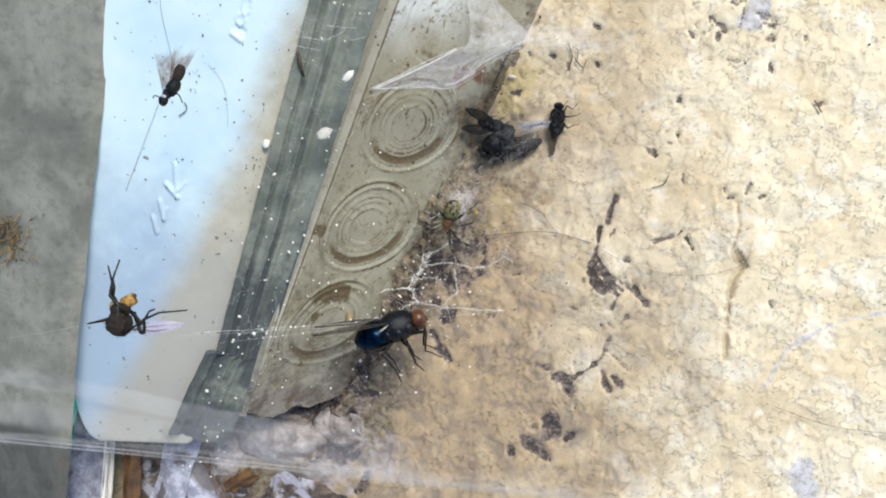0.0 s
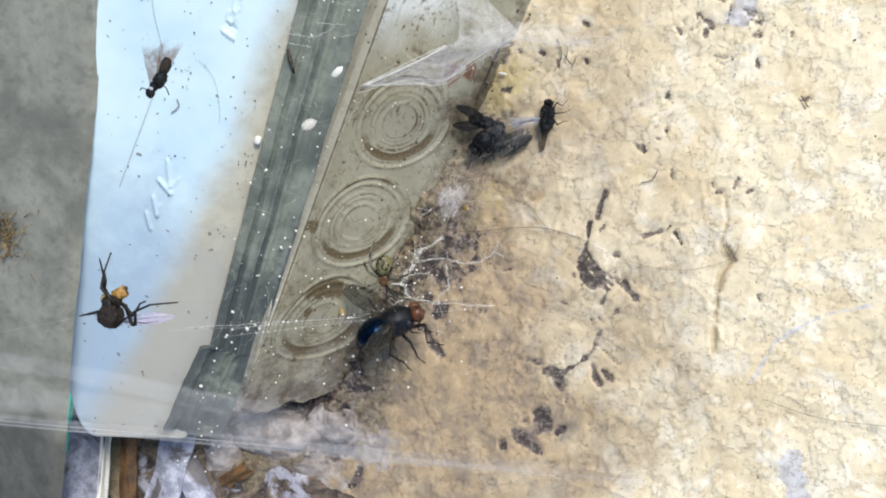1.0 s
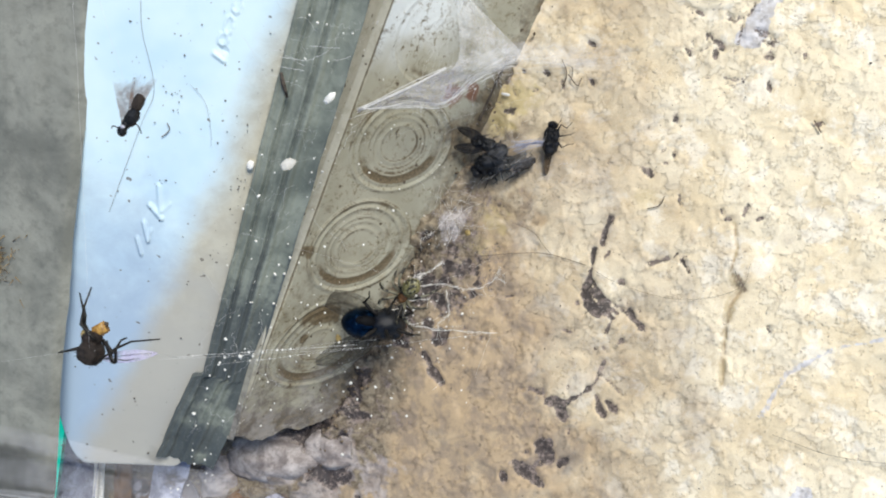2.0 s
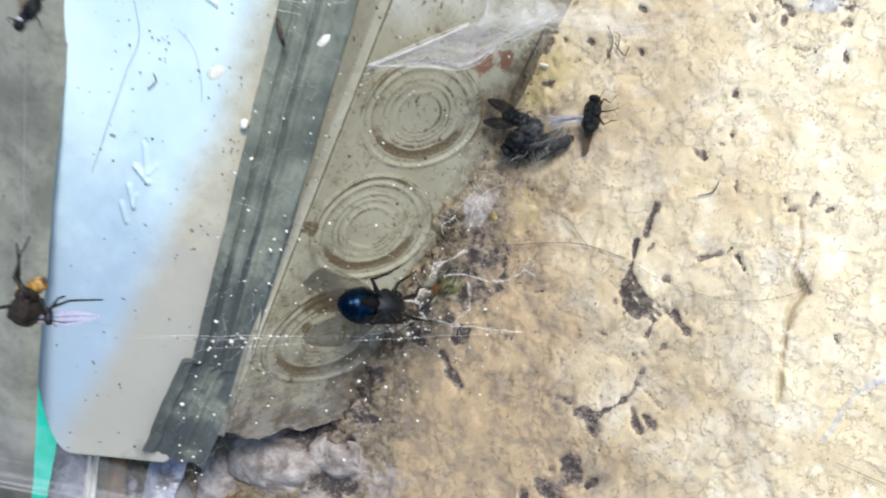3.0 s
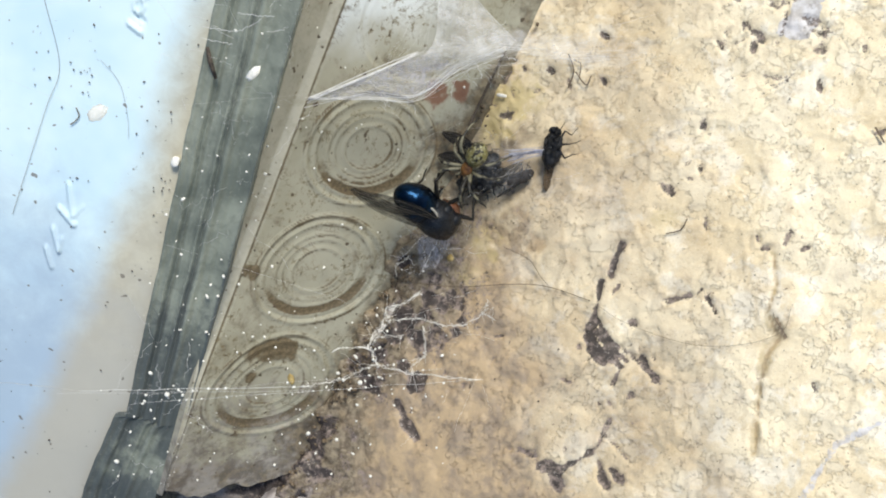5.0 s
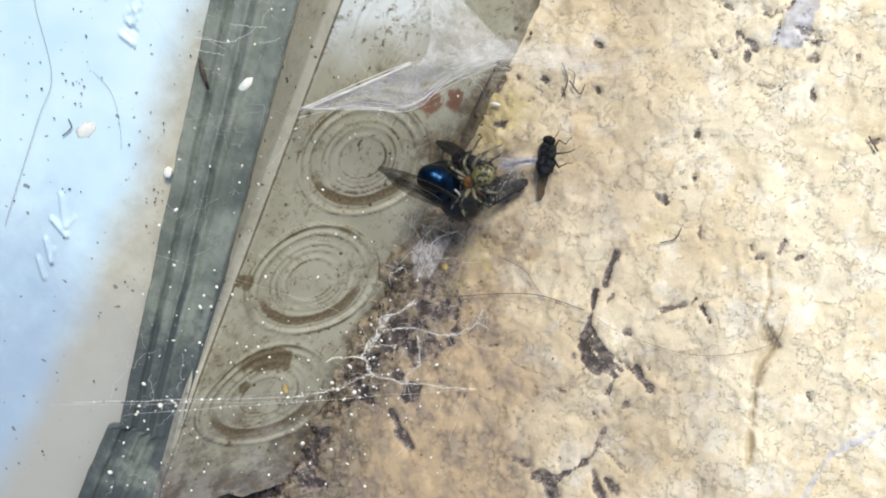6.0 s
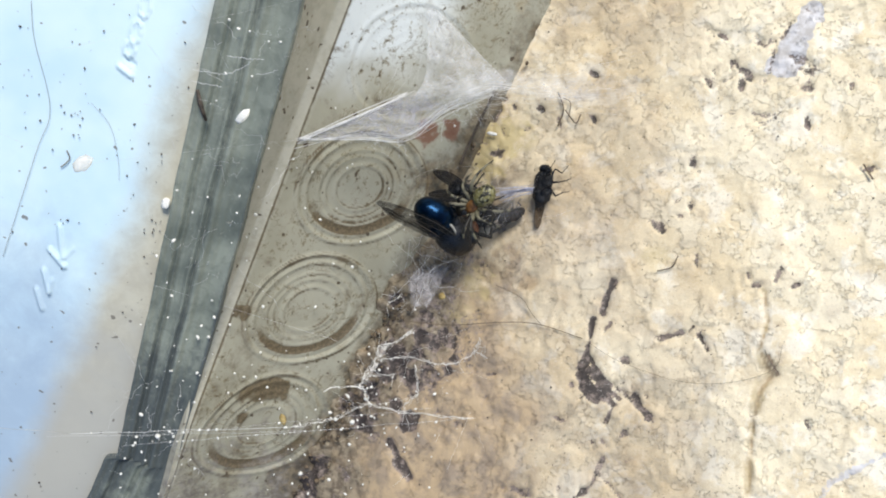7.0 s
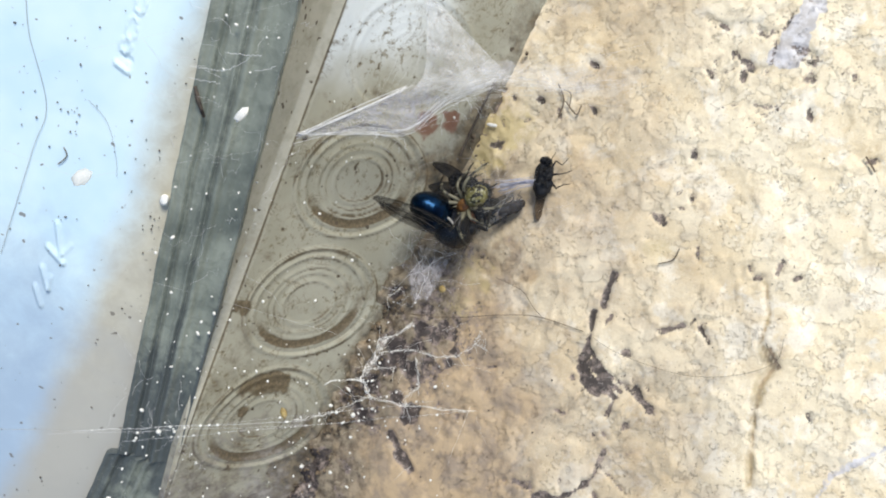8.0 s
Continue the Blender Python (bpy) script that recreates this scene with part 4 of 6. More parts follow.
def build_fly(name, label, body, belly, eye, legs, wing, size=1.0, spread=22, curl=1.0, group="", wings=(1, -1), wear=0.0):
    """A blowfly, head to +x, back to +z."""
    fly = thing(name, label, "fly", group)
    bm = bmesh.new()
    blob(bm, (-2.0, 0, 0.05), (2.65, 2.22, 2.08), None, 48, 36, 0.01 + wear, 1)
    for v in bm.verts:                       # segments of the abdomen
        q = (v.co.x + 4.6) / 1.15
        v.co.yz *= (1 - 0.055 * math.exp(-((q - round(q)) / 0.10) ** 2) + 0.02 * (q - math.floor(q))) * (1 + 0.07 * (v.co.x + 2.0))
    for i in range(70):
        a, q = random.uniform(0, math.tau), random.uniform(-1, 0.6)
        r = math.sqrt(max(0, 1 - q * q))
        p = Vector((-2.2 + 2.5 * q, 2.1 * r * math.cos(a), 0.05 + 1.95 * r * math.sin(a)))
        d = Vector((q - 0.6, r * math.cos(a), r * math.sin(a))).normalized()
        tube(bm, [p, p + d * random.uniform(0.25, 0.5)], [0.022, 0.006], 3)
    part("abdomen", bm, belly, fly)
    if belly is BLUE:
        bm = bmesh.new()
        blob(bm, (-1.3, 0, -0.85), (1.75, 1.0, 1.5), None, 28, 20, 0.04, 15)
        part("belly_plate", bm, BELLY, fly, "dull black underside of the abdomen")
    bm = bmesh.new()
    blob(bm, (1.5, 0, 0.2), (2.75, 2.1, 2.2), None, 30, 20, 0.03 + wear, 2)
    blob(bm, (2.6, 0, 0.45), (1.3, 1.7, 1.55), None, 18, 12, 0.04 + wear, 9)
    blob(bm, (-0.9, 0, 1.0), (0.75, 0.9, 0.6), None, 14, 10, 0.05, 5)
    for i in range(170):
        a, q = random.uniform(-0.3, math.pi + 0.3), random.uniform(-1, 1)
        r = math.sqrt(max(0, 1 - q * q))
        p = Vector((1.5 + 2.65 * q, 2.1 * r * math.cos(a), 0.2 + 2.05 * r * math.sin(a)))
        d = Vector((q - 0.7, r * math.cos(a), r * math.sin(a))).normalized()
        tube(bm, [p, p + d * random.uniform(0.3, 0.75)], [0.028, 0.006], 3)
    for side in (1, -1):                     # side plates and shoulders
        blob(bm, (2.9, 1.35 * side, -0.2), (0.8, 0.75, 0.9), None, 14, 10, 0.08, 21)
        blob(bm, (1.4, 1.45 * side, -0.35), (0.85, 0.75, 0.95), None, 14, 10, 0.08, 22)
        blob(bm, (0.0, 1.2 * side, -0.2), (0.75, 0.75, 0.85), None, 14, 10, 0.08, 23)
    part("thorax", bm, body, fly)
    if belly is BLUE:
        for side in (1, -1):
            bm = bmesh.new()
            tube(bm, bend([(0.55, 1.75 * side, 1.15), (-0.1, 2.05 * side, 0.95), (-0.75, 1.95 * side, 0.75), (-1.1, 1.5 * side, 0.75)], 4), [0.05 + 0.09 * math.sin(math.pi * k / 12) for k in range(13)], 6)
            part("wing_scale", bm, SCALE, fly, "small white scale at the wing's root")
    bm = bmesh.new()
    blob(bm, (4.55, 0, 0.0), (0.95, 1.35, 1.25), None, 18, 12, 0.05, 3)
    blob(bm, (4.95, 0, -0.75), (0.45, 0.55, 0.55), None, 12, 8, 0.08, 4)
    head = part("head", bm, FACE if eye is EYE else body, fly)
    for side in (1, -1):
        bm = bmesh.new()
        blob(bm, (4.62, 0.80 * side, 0.22), (0.98, 0.80, 1.16), None, 22, 16)
        part("eye", bm, eye, head)
        bm = bmesh.new()
        tube(bm, [(5.25, 0.16 * side, 0.15), (5.6, 0.25 * side, -0.1), (5.75, 0.28 * side, -0.45)], [0.10, 0.12, 0.05], 5)
        tube(bm, [(5.5, 0.24 * side, 0.0), (5.95, 0.45 * side, 0.25)], [0.035, 0.01], 4)
        part("antenna", bm, legs, head)
    for side in (1, -1):
        for key in (((2.9, 0.8, -1.3), (5.1, 1.5, -1.4), (4.0, 2.0, -3.5), (5.9, 2.3, -4.9)), ((1.5, 0.9, -1.6), (2.0, 2.5, -2.2), (2.3, 2.7, -4.6), (3.0, 3.3, -5.5)),
                    ((0.3, 0.9, -1.4), (-1.6, 2.3, -2.2), (-0.6, 2.6, -4.2), (-0.4, 3.0, -6.0))):
            bm = bmesh.new()
            line = leg_line(key, side, curl)
            tube(bm, line, [0.20, 0.27, 0.27, 0.23, 0.18, 0.17, 0.16, 0.15, 0.14, 0.13, 0.11, 0.09, 0.09, 0.08, 0.08, 0.05], 6)
            for k in range(2, 15):
                d = Vector((random.uniform(-1, 1), random.uniform(-1, 1), random.uniform(-1, 0.3))).normalized()
                tube(bm, [line[k], line[k] + d * 0.42], [0.03, 0.008], 3)
            part("leg", bm, legs, fly)
    for side in wings:
        bm, veins = wing_mesh(side, 10.2, 3.2, radians(spread), radians(7))
        for b in (bm, veins):
            bmesh.ops.translate(b, vec=(0.6, 1.15 * side, 1.35), verts=b.verts)
        blade = part("wing", bm, wing, fly)
        part("vein", veins, VEIN, blade)
    for ob in (fly, *fly.children_recursive):
        if ob.type == "MESH" and size != 1.0 and not ob.data.get("sized"):
            ob.data.transform(Matrix.Scale(size, 4))
            ob.data["sized"] = 1
    return fly


bluebottle = build_fly("blowfly", "metallic blue blowfly with red-brown eyes, caught in the web", THORAX, BLUE, EYE, LEG, WING, 0.98, 27, 1.15)


def fly_at(x, y, z, heading, rise, roll):
    return pose(x * SHIFT, y * SHIFT, z * SHIFT, 0, 0, heading) @ pose(0, 0, 0, 0, -rise) @ pose(0, 0, 0, roll)


def dead(x, y, z, heading, rise, roll, size, label, body=DUSTY, belly=DUSTY, eye=DUSTY, wing=WING_DARK, spread=15, curl=0.6, wings=(1, -1)):
    f = build_fly("dead_fly", label, body, belly, eye, body, wing, size, spread, curl, "dead flies", wings, 0.22)
    f.matrix_basis = fly_at(x, y, z, heading, rise, roll)
    return f


dead(12.5, 30.4, 1.7, 82, -6, -118, 0.47, "small dry black fly husk on its side on the sill", wing=WING_HUSK, spread=7, curl=1.0, wings=(1,))
dead(4.3, 28.2, 2.6, 215, -4, 25, 0.60, "blue-black dead fly heaped in web against the frame", spread=7, curl=0.7, wings=())
dead(3.5, 30.3, 3.2, -18, 4, 12, 0.42, "black dead fly with its sooty wings spread over the heap", spread=11)
dead(5.8, 27.3, 2.2, 205, 0, 25, 0.42, "dusty dead fly lying on the sill, legs curled", wing=WING, spread=3, wings=(1,))
dead(8.5, 27.4, 1.6, 20, 0, 120, 0.33, "small dry brown fly husk wrapped in silk", body=HUSK_BROWN, belly=HUSK_BROWN, eye=HUSK_BROWN, spread=8, wings=(1,))
bm = bmesh.new()
for k in range(26):
    a = Vector((7.6 + random.gauss(0, 0.4), 29.6 + random.gauss(0, 0.4), 2.8))
    b = Vector((12.2 + random.gauss(0, 0.3), 30.2 + random.gauss(0, 0.3), 1.9))
    tube(bm, [a, a.lerp(b, 0.5) + Vector((0, 0.2, -0.1 + random.gauss(0, 0.15))), b], random.uniform(0.02, 0.07), 4)
tagged(part("silk_bundle", bm, CHIP), "blue-white twist of silk between the dead flies", "silk", "cobwebs")

def hanging_fly(x, y, z, label, turn):
    fly = thing("dead_fly", label, "fly", "dead flies")
    fly.matrix_basis = pose(x * SHIFT, y * SHIFT, z * SHIFT, *turn)
    return fly


def blade(bm, a, b, width, bow=0.3, skew=0.0):
    """A thin wing from a to b."""
    a, b = Vector(a), Vector(b)
    side = (b - a).cross(Vector((0.2, 0.1, 1))).normalized()
    rows = []
    for i in range(13):
        t = i / 12
        half = width * 0.5 * math.sin(math.pi * min(0.06 + 0.94 * t, 0.985)) ** 0.7
        rows.append([bm.verts.new(a.lerp(b, t) + side * (half * (k / 2 - 1 + skew * t)) + Vector((0, 0, bow * math.sin(math.pi * t) + 0.08 * math.sin(k * 2 + 5 * t)))) for k in range(5)])
    for p, q in zip(rows, rows[1:]):
        for k in range(4):
            bm.faces.new((p[k], q[k], q[k + 1], p[k + 1]))
    bmesh.ops.solidify(bm, geom=bm.faces[:], thickness=0.02)


# a husk curled to a ball, seen on its belly
hung = hanging_fly(-20.2, 5.8, 56.0, "brown-black dead fly with amber patches hanging in threads", (0, 18, -1))
bm = bmesh.new()
blob(bm, (0, 0, 0), (1.32, 1.25, 1.5), None, 26, 18, 0.16, 3)
for k in range(60):
    d = Vector((random.gauss(0, 1), random.gauss(0, 1), random.gauss(0, 1))).normalized()
    tube(bm, [d * 1.2, d * random.uniform(1.45, 1.7)], [0.02, 0.005], 3)
part("abdomen", bm, HUSK_BROWN, hung)
bm = bmesh.new()
blob(bm, (0.15, 1.35, 0.1), (1.0, 0.75, 0.9), None, 18, 12, 0.25, 5)
blob(bm, (0.4, 0.75, 0.75), (0.45, 0.4, 0.4), None, 12, 8, 0.2, 6)
part("thorax", bm, HUSK_BROWN, hung)
bm = bmesh.new()
made = bmesh.ops.create_cube(bm, size=1.0)["verts"]
bmesh.ops.subdivide_edges(bm, edges=bm.edges[:], cuts=2, use_grid_fill=True)
for v in bm.verts:
    v.co = Matrix.Rotation(0.5, 3, "Z") @ Vector((v.co.x * 1.15, v.co.y * 1.0, v.co.z * 0.9)) * (1 + 0.6 * noise.noise(v.co * 1.9 + Vector((3, 1, 0)))) + Vector((0.98, 2.2, 0.0))
part("amber_patch", bm, GOLD, hung, "amber orange broken head capsule")
bm = bmesh.new()
blob(bm, (-0.65, 1.7, 0.0), (0.30, 0.45, 0.35), None, 12, 8, 0.3, 8)
part("amber_patch", bm, OCHRE, hung, "pale ochre patch")
bm = bmesh.new()
blob(bm, (1.52, 2.66, 0.1), (0.22, 0.25, 0.22), None, 10, 8, 0.2, 9)
part("eye", bm, GRIT, hung)
for pts in (((0.7, 1.2, 0.9), (-0.55, 2.75, 1.1), (-0.5, 4.0, 0.6), (-1.05, 5.6, 0.1)), ((0.3, 1.4, 0.6), (-0.35, 2.7, 0.8), (-0.1, 3.5, 1.2), (-0.35, 4.3, 0.9), (0.15, 6.2, 0.3)),
            ((1.3, 1.2, 0.6), (2.5, 0.0, 1.0), (2.5, 0.35, 0.8), (4.0, 1.05, 0.5), (6.6, 1.25, 0.0)), ((1.5, 1.1, 0.3), (2.3, -0.9, 0.6), (2.6, -0.9, 0.6), (2.7, 0.4, 0.9), (3.1, 1.2, 0.6), (3.6, 1.4, 0.4)),
            ((0.6, -1.1, 0.6), (1.4, -0.5, 1.0), (2.4, 0.2, 0.9)), ((-1.0, 0.4, 0.4), (-1.7, 0.25, 0.7), (-2.9, 0.0, 0.5))):
    bm = bmesh.new()
    line = []
    for p, q in zip(pts, pts[1:]):
        line += [Vector(p).lerp(Vector(q), t) for t in (0, 0.33, 0.66)]
    line.append(Vector(pts[-1]))
    tube(bm, line, [0.20 - 0.13 * i / (len(line) - 1) for i in range(len(line))], 6)
    for p in line[1:]:
        for k in range(2):
            tube(bm, [p, p + Vector((random.gauss(0, 1), random.gauss(0, 1), random.gauss(0, 1))).normalized() * 0.3], [0.02, 0.005], 3)
    part("leg", bm, LEG, hung)
bm = bmesh.new()
blade(bm, (1.0, -0.6, -0.2), (6.2, -0.15, -0.6), 1.25)
wing = part("wing", bm, WING_PALE, hung, "clear wing with a violet sheen")
bm = bmesh.new()
tube(bm, [(1.0, -0.6, -0.15), (3.4, -0.75, 0.1), (4.6, -0.6, -0.2)], [0.07, 0.05, 0.02], 5)
tube(bm, [(1.4, -0.5, -0.1), (4.0, -0.2, 0.1), (6.0, -0.1, -0.5)], [0.03, 0.025, 0.01], 4)
part("vein", bm, VEIN, wing)

# a smaller one, long and frayed
hung2 = hanging_fly(-2.4, 24.7, 74.0, "brown dead fly with frayed wings hanging in threads", (0, 18, -1))
bm = bmesh.new()
blob(bm, (0.45, 0.95, 0), (0.44, 0.72, 0.42), Matrix.Rotation(-0.35, 4, "Z"), 14, 10, 0.2, 2)
part("abdomen", bm, HUSK_BROWN, hung2)
bm = bmesh.new()
blob(bm, (0.02, -0.1, 0), (0.52, 0.72, 0.5), Matrix.Rotation(-0.4, 4, "Z"), 14, 10, 0.25, 4)
part("thorax", bm, DUSTY, hung2)
bm = bmesh.new()
blob(bm, (-0.72, -1.1, 0), (0.36, 0.42, 0.36), None, 14, 10, 0.2, 5)
blob(bm, (-0.45, -0.6, 0), (0.34, 0.42, 0.34), None, 10, 8, 0.2, 6)
head = part("head", bm, DUSTY, hung2)
bm = bmesh.new()
blob(bm, (-0.6, -0.82, 0.26), (0.2, 0.17, 0.12), None, 10, 8, 0.2, 7)
part("eye", bm, CHIP, head, "pale grey sunken eye")
for pts in (((-0.2, -0.4, 0.2), (0.5, -0.7, 0.3), (0.75, -1.3, 0.1)), ((-0.9, -0.9, 0.1), (-1.3, -0.75, 0.2), (-1.5, -0.9, 0.0))):
    bm = bmesh.new()
    tube(bm, bend(pts, 4), 0.045, 5)
    part("leg", bm, LEG, hung2)
for a, b, width in (((-0.45, -0.5, 0.1), (-0.75, 3.2, -0.5), 1.7), ((0.0, 0.0, 0.1), (0.95, 3.2, -0.4), 1.8)):
    i, j = np.meshgrid(np.linspace(0, 1, 20), np.linspace(-1, 1, 9), indexing="ij")
    p = np.array(a) + (np.array(b) - np.array(a)) * i[..., None]
    p[..., 0] += width * 0.5 * j * (0.35 + 0.75 * i)
    p[..., 2] += 0.15 * fbm(i * 8, j * 3, 2, 3, 5)
    sheet("wing", p, WING_FRAYED, hung2, attrs={"body": 0.25 + 0.95 * smooth(1, 0.4, i) * (1 - 0.4 * j ** 2)}, skirt=(0, 0, -0.02))


# ---------------------------------------------------------------- spider
def build_spider():
    sp = thing("spider", "small mottled green-yellow spider with amber head and banded legs", "spider")
    bm = bmesh.new()
    blob(bm, (-1.2, 0, 0.2), (1.45, 1.1, 1.0), None, 20, 14, 0.10, 11)
    for i in range(60):
        a, q = random.uniform(0, math.tau), random.uniform(-1, 0.7)
        r = math.sqrt(max(0, 1 - q * q))
        p = Vector((-1.2 + 1.45 * q, 1.1 * r * math.cos(a), 0.2 + 1.0 * r * math.sin(a)))
        tube(bm, [p, p + (p - Vector((-1.2, 0, 0.2))).normalized() * 0.35], [0.022, 0.006], 3)
    part("abdomen", bm, SPIDER, sp)
    bm = bmesh.new()
    blob(bm, (0.75, 0, 0.0), (0.95, 0.75, 0.55), None, 16, 12, 0.04, 12)
    blob(bm, (1.6, 0.2, -0.15), (0.3, 0.16, 0.3), None, 10, 8)
    blob(bm, (1.6, -0.2, -0.15), (0.3, 0.16, 0.3), None, 10, 8)
    part("head", bm, AMBER, sp, "amber orange head and jaws")
    for side in (1, -1):
        for hip, knee, shin, foot in (((1.1, 0.5), (2.5, 1.6, 1.3), (3.9, 2.0, 0.4), (4.9, 2.2, -0.9)), ((0.9, 0.6), (1.6, 2.1, 1.2), (2.2, 3.3, 0.3), (2.7, 4.1, -0.9)),
                                      ((0.6, 0.6), (0.0, 1.9, 1.0), (-0.4, 2.8, 0.2), (-0.8, 3.4, -0.9)), ((0.4, 0.5), (-1.2, 1.7, 1.2), (-2.6, 2.5, 0.4), (-3.8, 2.9, -0.9))):
            bm = bmesh.new()
            tube(bm, bend([(hip[0], hip[1] * side, -0.1), (knee[0], knee[1] * side, knee[2]), (shin[0], shin[1] * side, shin[2]), (foot[0], foot[1] * side, foot[2])], 5),
                 [0.18, 0.23, 0.23, 0.21, 0.20, 0.19, 0.18, 0.17, 0.16, 0.14, 0.13, 0.12, 0.11, 0.10, 0.08, 0.05], 6)
            for k in range(60):
                t = random.random()
                p = Vector((hip[0], hip[1] * side, -0.1)).lerp(Vector((knee[0], knee[1] * side, knee[2])), t * 2) if t < 0.5 else Vector((knee[0], knee[1] * side, knee[2])).lerp(Vector((foot[0], foot[1] * side, foot[2])), t * 2 - 1)
                tube(bm, [p, p + Vector((random.gauss(0, 1), random.gauss(0, 1), random.gauss(0, 1))).normalized() * 0.4], [0.02, 0.005], 3)
            part("leg", bm, SPIDER_LEG, sp)
        bm = bmesh.new()
        tube(bm, [(1.5, 0.35 * side, 0.0), (2.1, 0.55 * side, 0.25), (2.4, 0.5 * side, -0.2)], [0.10, 0.10, 0.13], 6)
        part("feeler", bm, SPIDER_LEG, sp)
    return sp


spider = build_spider()


# ---------------------------------------------------------------- webs
def strand(bm, a, b, r=0.03, sag=0.0, sides=4, steps=8, wave=0.0):
    a, b = Vector(a), Vector(b)
    pts = []
    for i in range(steps + 1):
        t = i / steps
        q = a.lerp(b, t)
        q.z -= sag * 4 * t * (1 - t)
        if wave and 0 < i < steps:
            q += Vector((random.gauss(0, wave), random.gauss(0, wave), random.gauss(0, wave)))
        pts.append(q)
    tube(bm, pts, r, sides)


def web(name, label, build, film=None, silk=None):
    w = thing(name, label, "cobweb", "cobwebs", "stuff")
    bm = bmesh.new()
    build(bm)
    part("threads", bm, silk or SILK, w)
    if film is not None:
        film(w)
    return w


def jitter(p, s):
    return (p[0] + random.gauss(0, s), p[1] + random.gauss(0, s), p[2] + random.gauss(0, s))


CORD = ((-6.0, 32.6, 24.2), (-0.4, 35.4, 21.2), (4.6, 38.7, 17.8))
CORD_LOW = ((-1.4, 33.5, 20.0), (2.4, 33.8, 17.0), (6.0, 37.2, 14.0), (9.9, 39.5, 11.0), (15.0, 41.3, 1.0))
TAUT = ((2.6, 49.9, 12.0), (10.5, 41.1, 9.0))


def hammock(bm):
    """Two bright gathered cords with torn sheet and loose threads between and above them."""
    for i in range(12):
        end = 0.55 + 0.45 * random.random()
        line = bend([jitter(p, 0.12) for p in CORD], 8)
        tube(bm, line[:int(len(line) * end)], random.uniform(0.012, 0.05), 4)
    for i in range(11):
        tube(bm, bend([jitter(p, 0.28) for p in (CORD[0], *CORD_LOW[:4])], 8), random.uniform(0.008, 0.030), 4)
    for i in range(6):
        tube(bm, bend([jitter(p, 0.5) for p in CORD_LOW[1:]], 8), random.uniform(0.006, 0.014), 4)
    upper, lower = bend(CORD, 16), bend(CORD_LOW[:4], 12)
    for i in range(46):                                   # cross threads
        t = random.random()
        a, b = upper[int(t * (len(upper) - 1))], lower[min(int((t + random.gauss(0, 0.12)) * len(lower)), len(lower) - 1)]
        strand(bm, jitter(a, 0.15), jitter(b, 0.4), random.uniform(0.004, 0.011), random.uniform(-0.4, 0.9), 3, 8, 0.3)
    for i in range(24):                                   # frayed tufts along the lower cord
        a = random.choice(lower)
        strand(bm, jitter(a, 0.3), jitter(Vector(a) + Vector((0.6, -1.2, -0.8)), 1.0), random.uniform(0.006, 0.018), 0.2, 3, 6, 0.2)
    for i in range(40):                                   # up to the taut edge
        a = random.choice(upper[14:] + lower[14:])
        b = Vector(TAUT[0]).lerp(Vector(TAUT[1]), random.random())
        strand(bm, jitter(a, 0.3), jitter(b, 0.2), random.uniform(0.003, 0.009), random.uniform(-0.3, 0.5), 3, 7, 0.2)
    strand(bm, *TAUT, 0.02, 0.2, 4, 8, 0.04)
    for i in range(22):                                   # out over the sill
        a = random.choice(lower[24:])
        strand(bm, a, (random.uniform(12, 25), random.uniform(38, 46), 0.7), random.uniform(0.005, 0.010), 0.1, 3, 6, 0.15)


def between(a, b, i, j):
    """A skin of points between two bent lines."""
    p, q = np.array(bend(a, 20)), np.array(bend(b, 20))
    t, u = i * (len(p) - 1), i * (len(q) - 1)
    one = np.stack([np.interp(t, np.arange(len(p)), p[:, k]) for k in range(3)], -1)
    two = np.stack([np.interp(u, np.arange(len(q)), q[:, k]) for k in range(3)], -1)
    return one * (1 - j[..., None]) + two * j[..., None]


def hammock_film(w):
    i, j = np.meshgrid(np.linspace(0, 1, 70), np.linspace(0, 1, 36), indexing="ij")
    p = between(CORD, (CORD[0], *CORD_LOW[:3]), i, j)
    p[..., 2] += 0.6 * fbm(i * 20, j * 8, 3, 4, 3) * np.sin(np.pi * j)
    sheet("film", p, FILM, w, attrs={"body": 0.45 + 0.4 * smooth(0, 0.12, i) * smooth(1.0, 0.75, i) + 0.55 * fbm(i * 18, j * 8, 3, 4, 5)})
    q = between((CORD[1], CORD[2], TAUT[0]), (CORD_LOW[2], CORD_LOW[3], TAUT[1]), i, j)
    q[..., 2] += 0.7 * fbm(i * 18, j * 12, 4, 4, 13)
    sheet("film", q, WEB_HAZE, w, attrs={"body": 0.7 + 0.4 * fbm(i * 16, j * 10, 4, 4, 15)})
    r = between(((4.6, 38.7, 15.0), (8.0, 42.5, 9.0), (15.0, 44.5, 1.2), (24.0, 42.5, 0.9)), ((6.0, 37.2, 13.6), (9.9, 39.3, 10.4), (15.2, 39.6, 1.0), (24.0, 39.0, 0.9)), i, j)
    edge = np.sin(np.pi * j) * smooth(0, 0.15, i) * smooth(1.0, 0.5, i)
    sheet("film", r, WEB_HAZE, w, attrs={"body": 0.15 + 0.75 * edge + 0.5 * fbm(i * 18, j * 8, 3, 4, 25)})


web("cobweb", "grey-white torn cobweb sheet stretched from frame to sill", hammock, hammock_film)


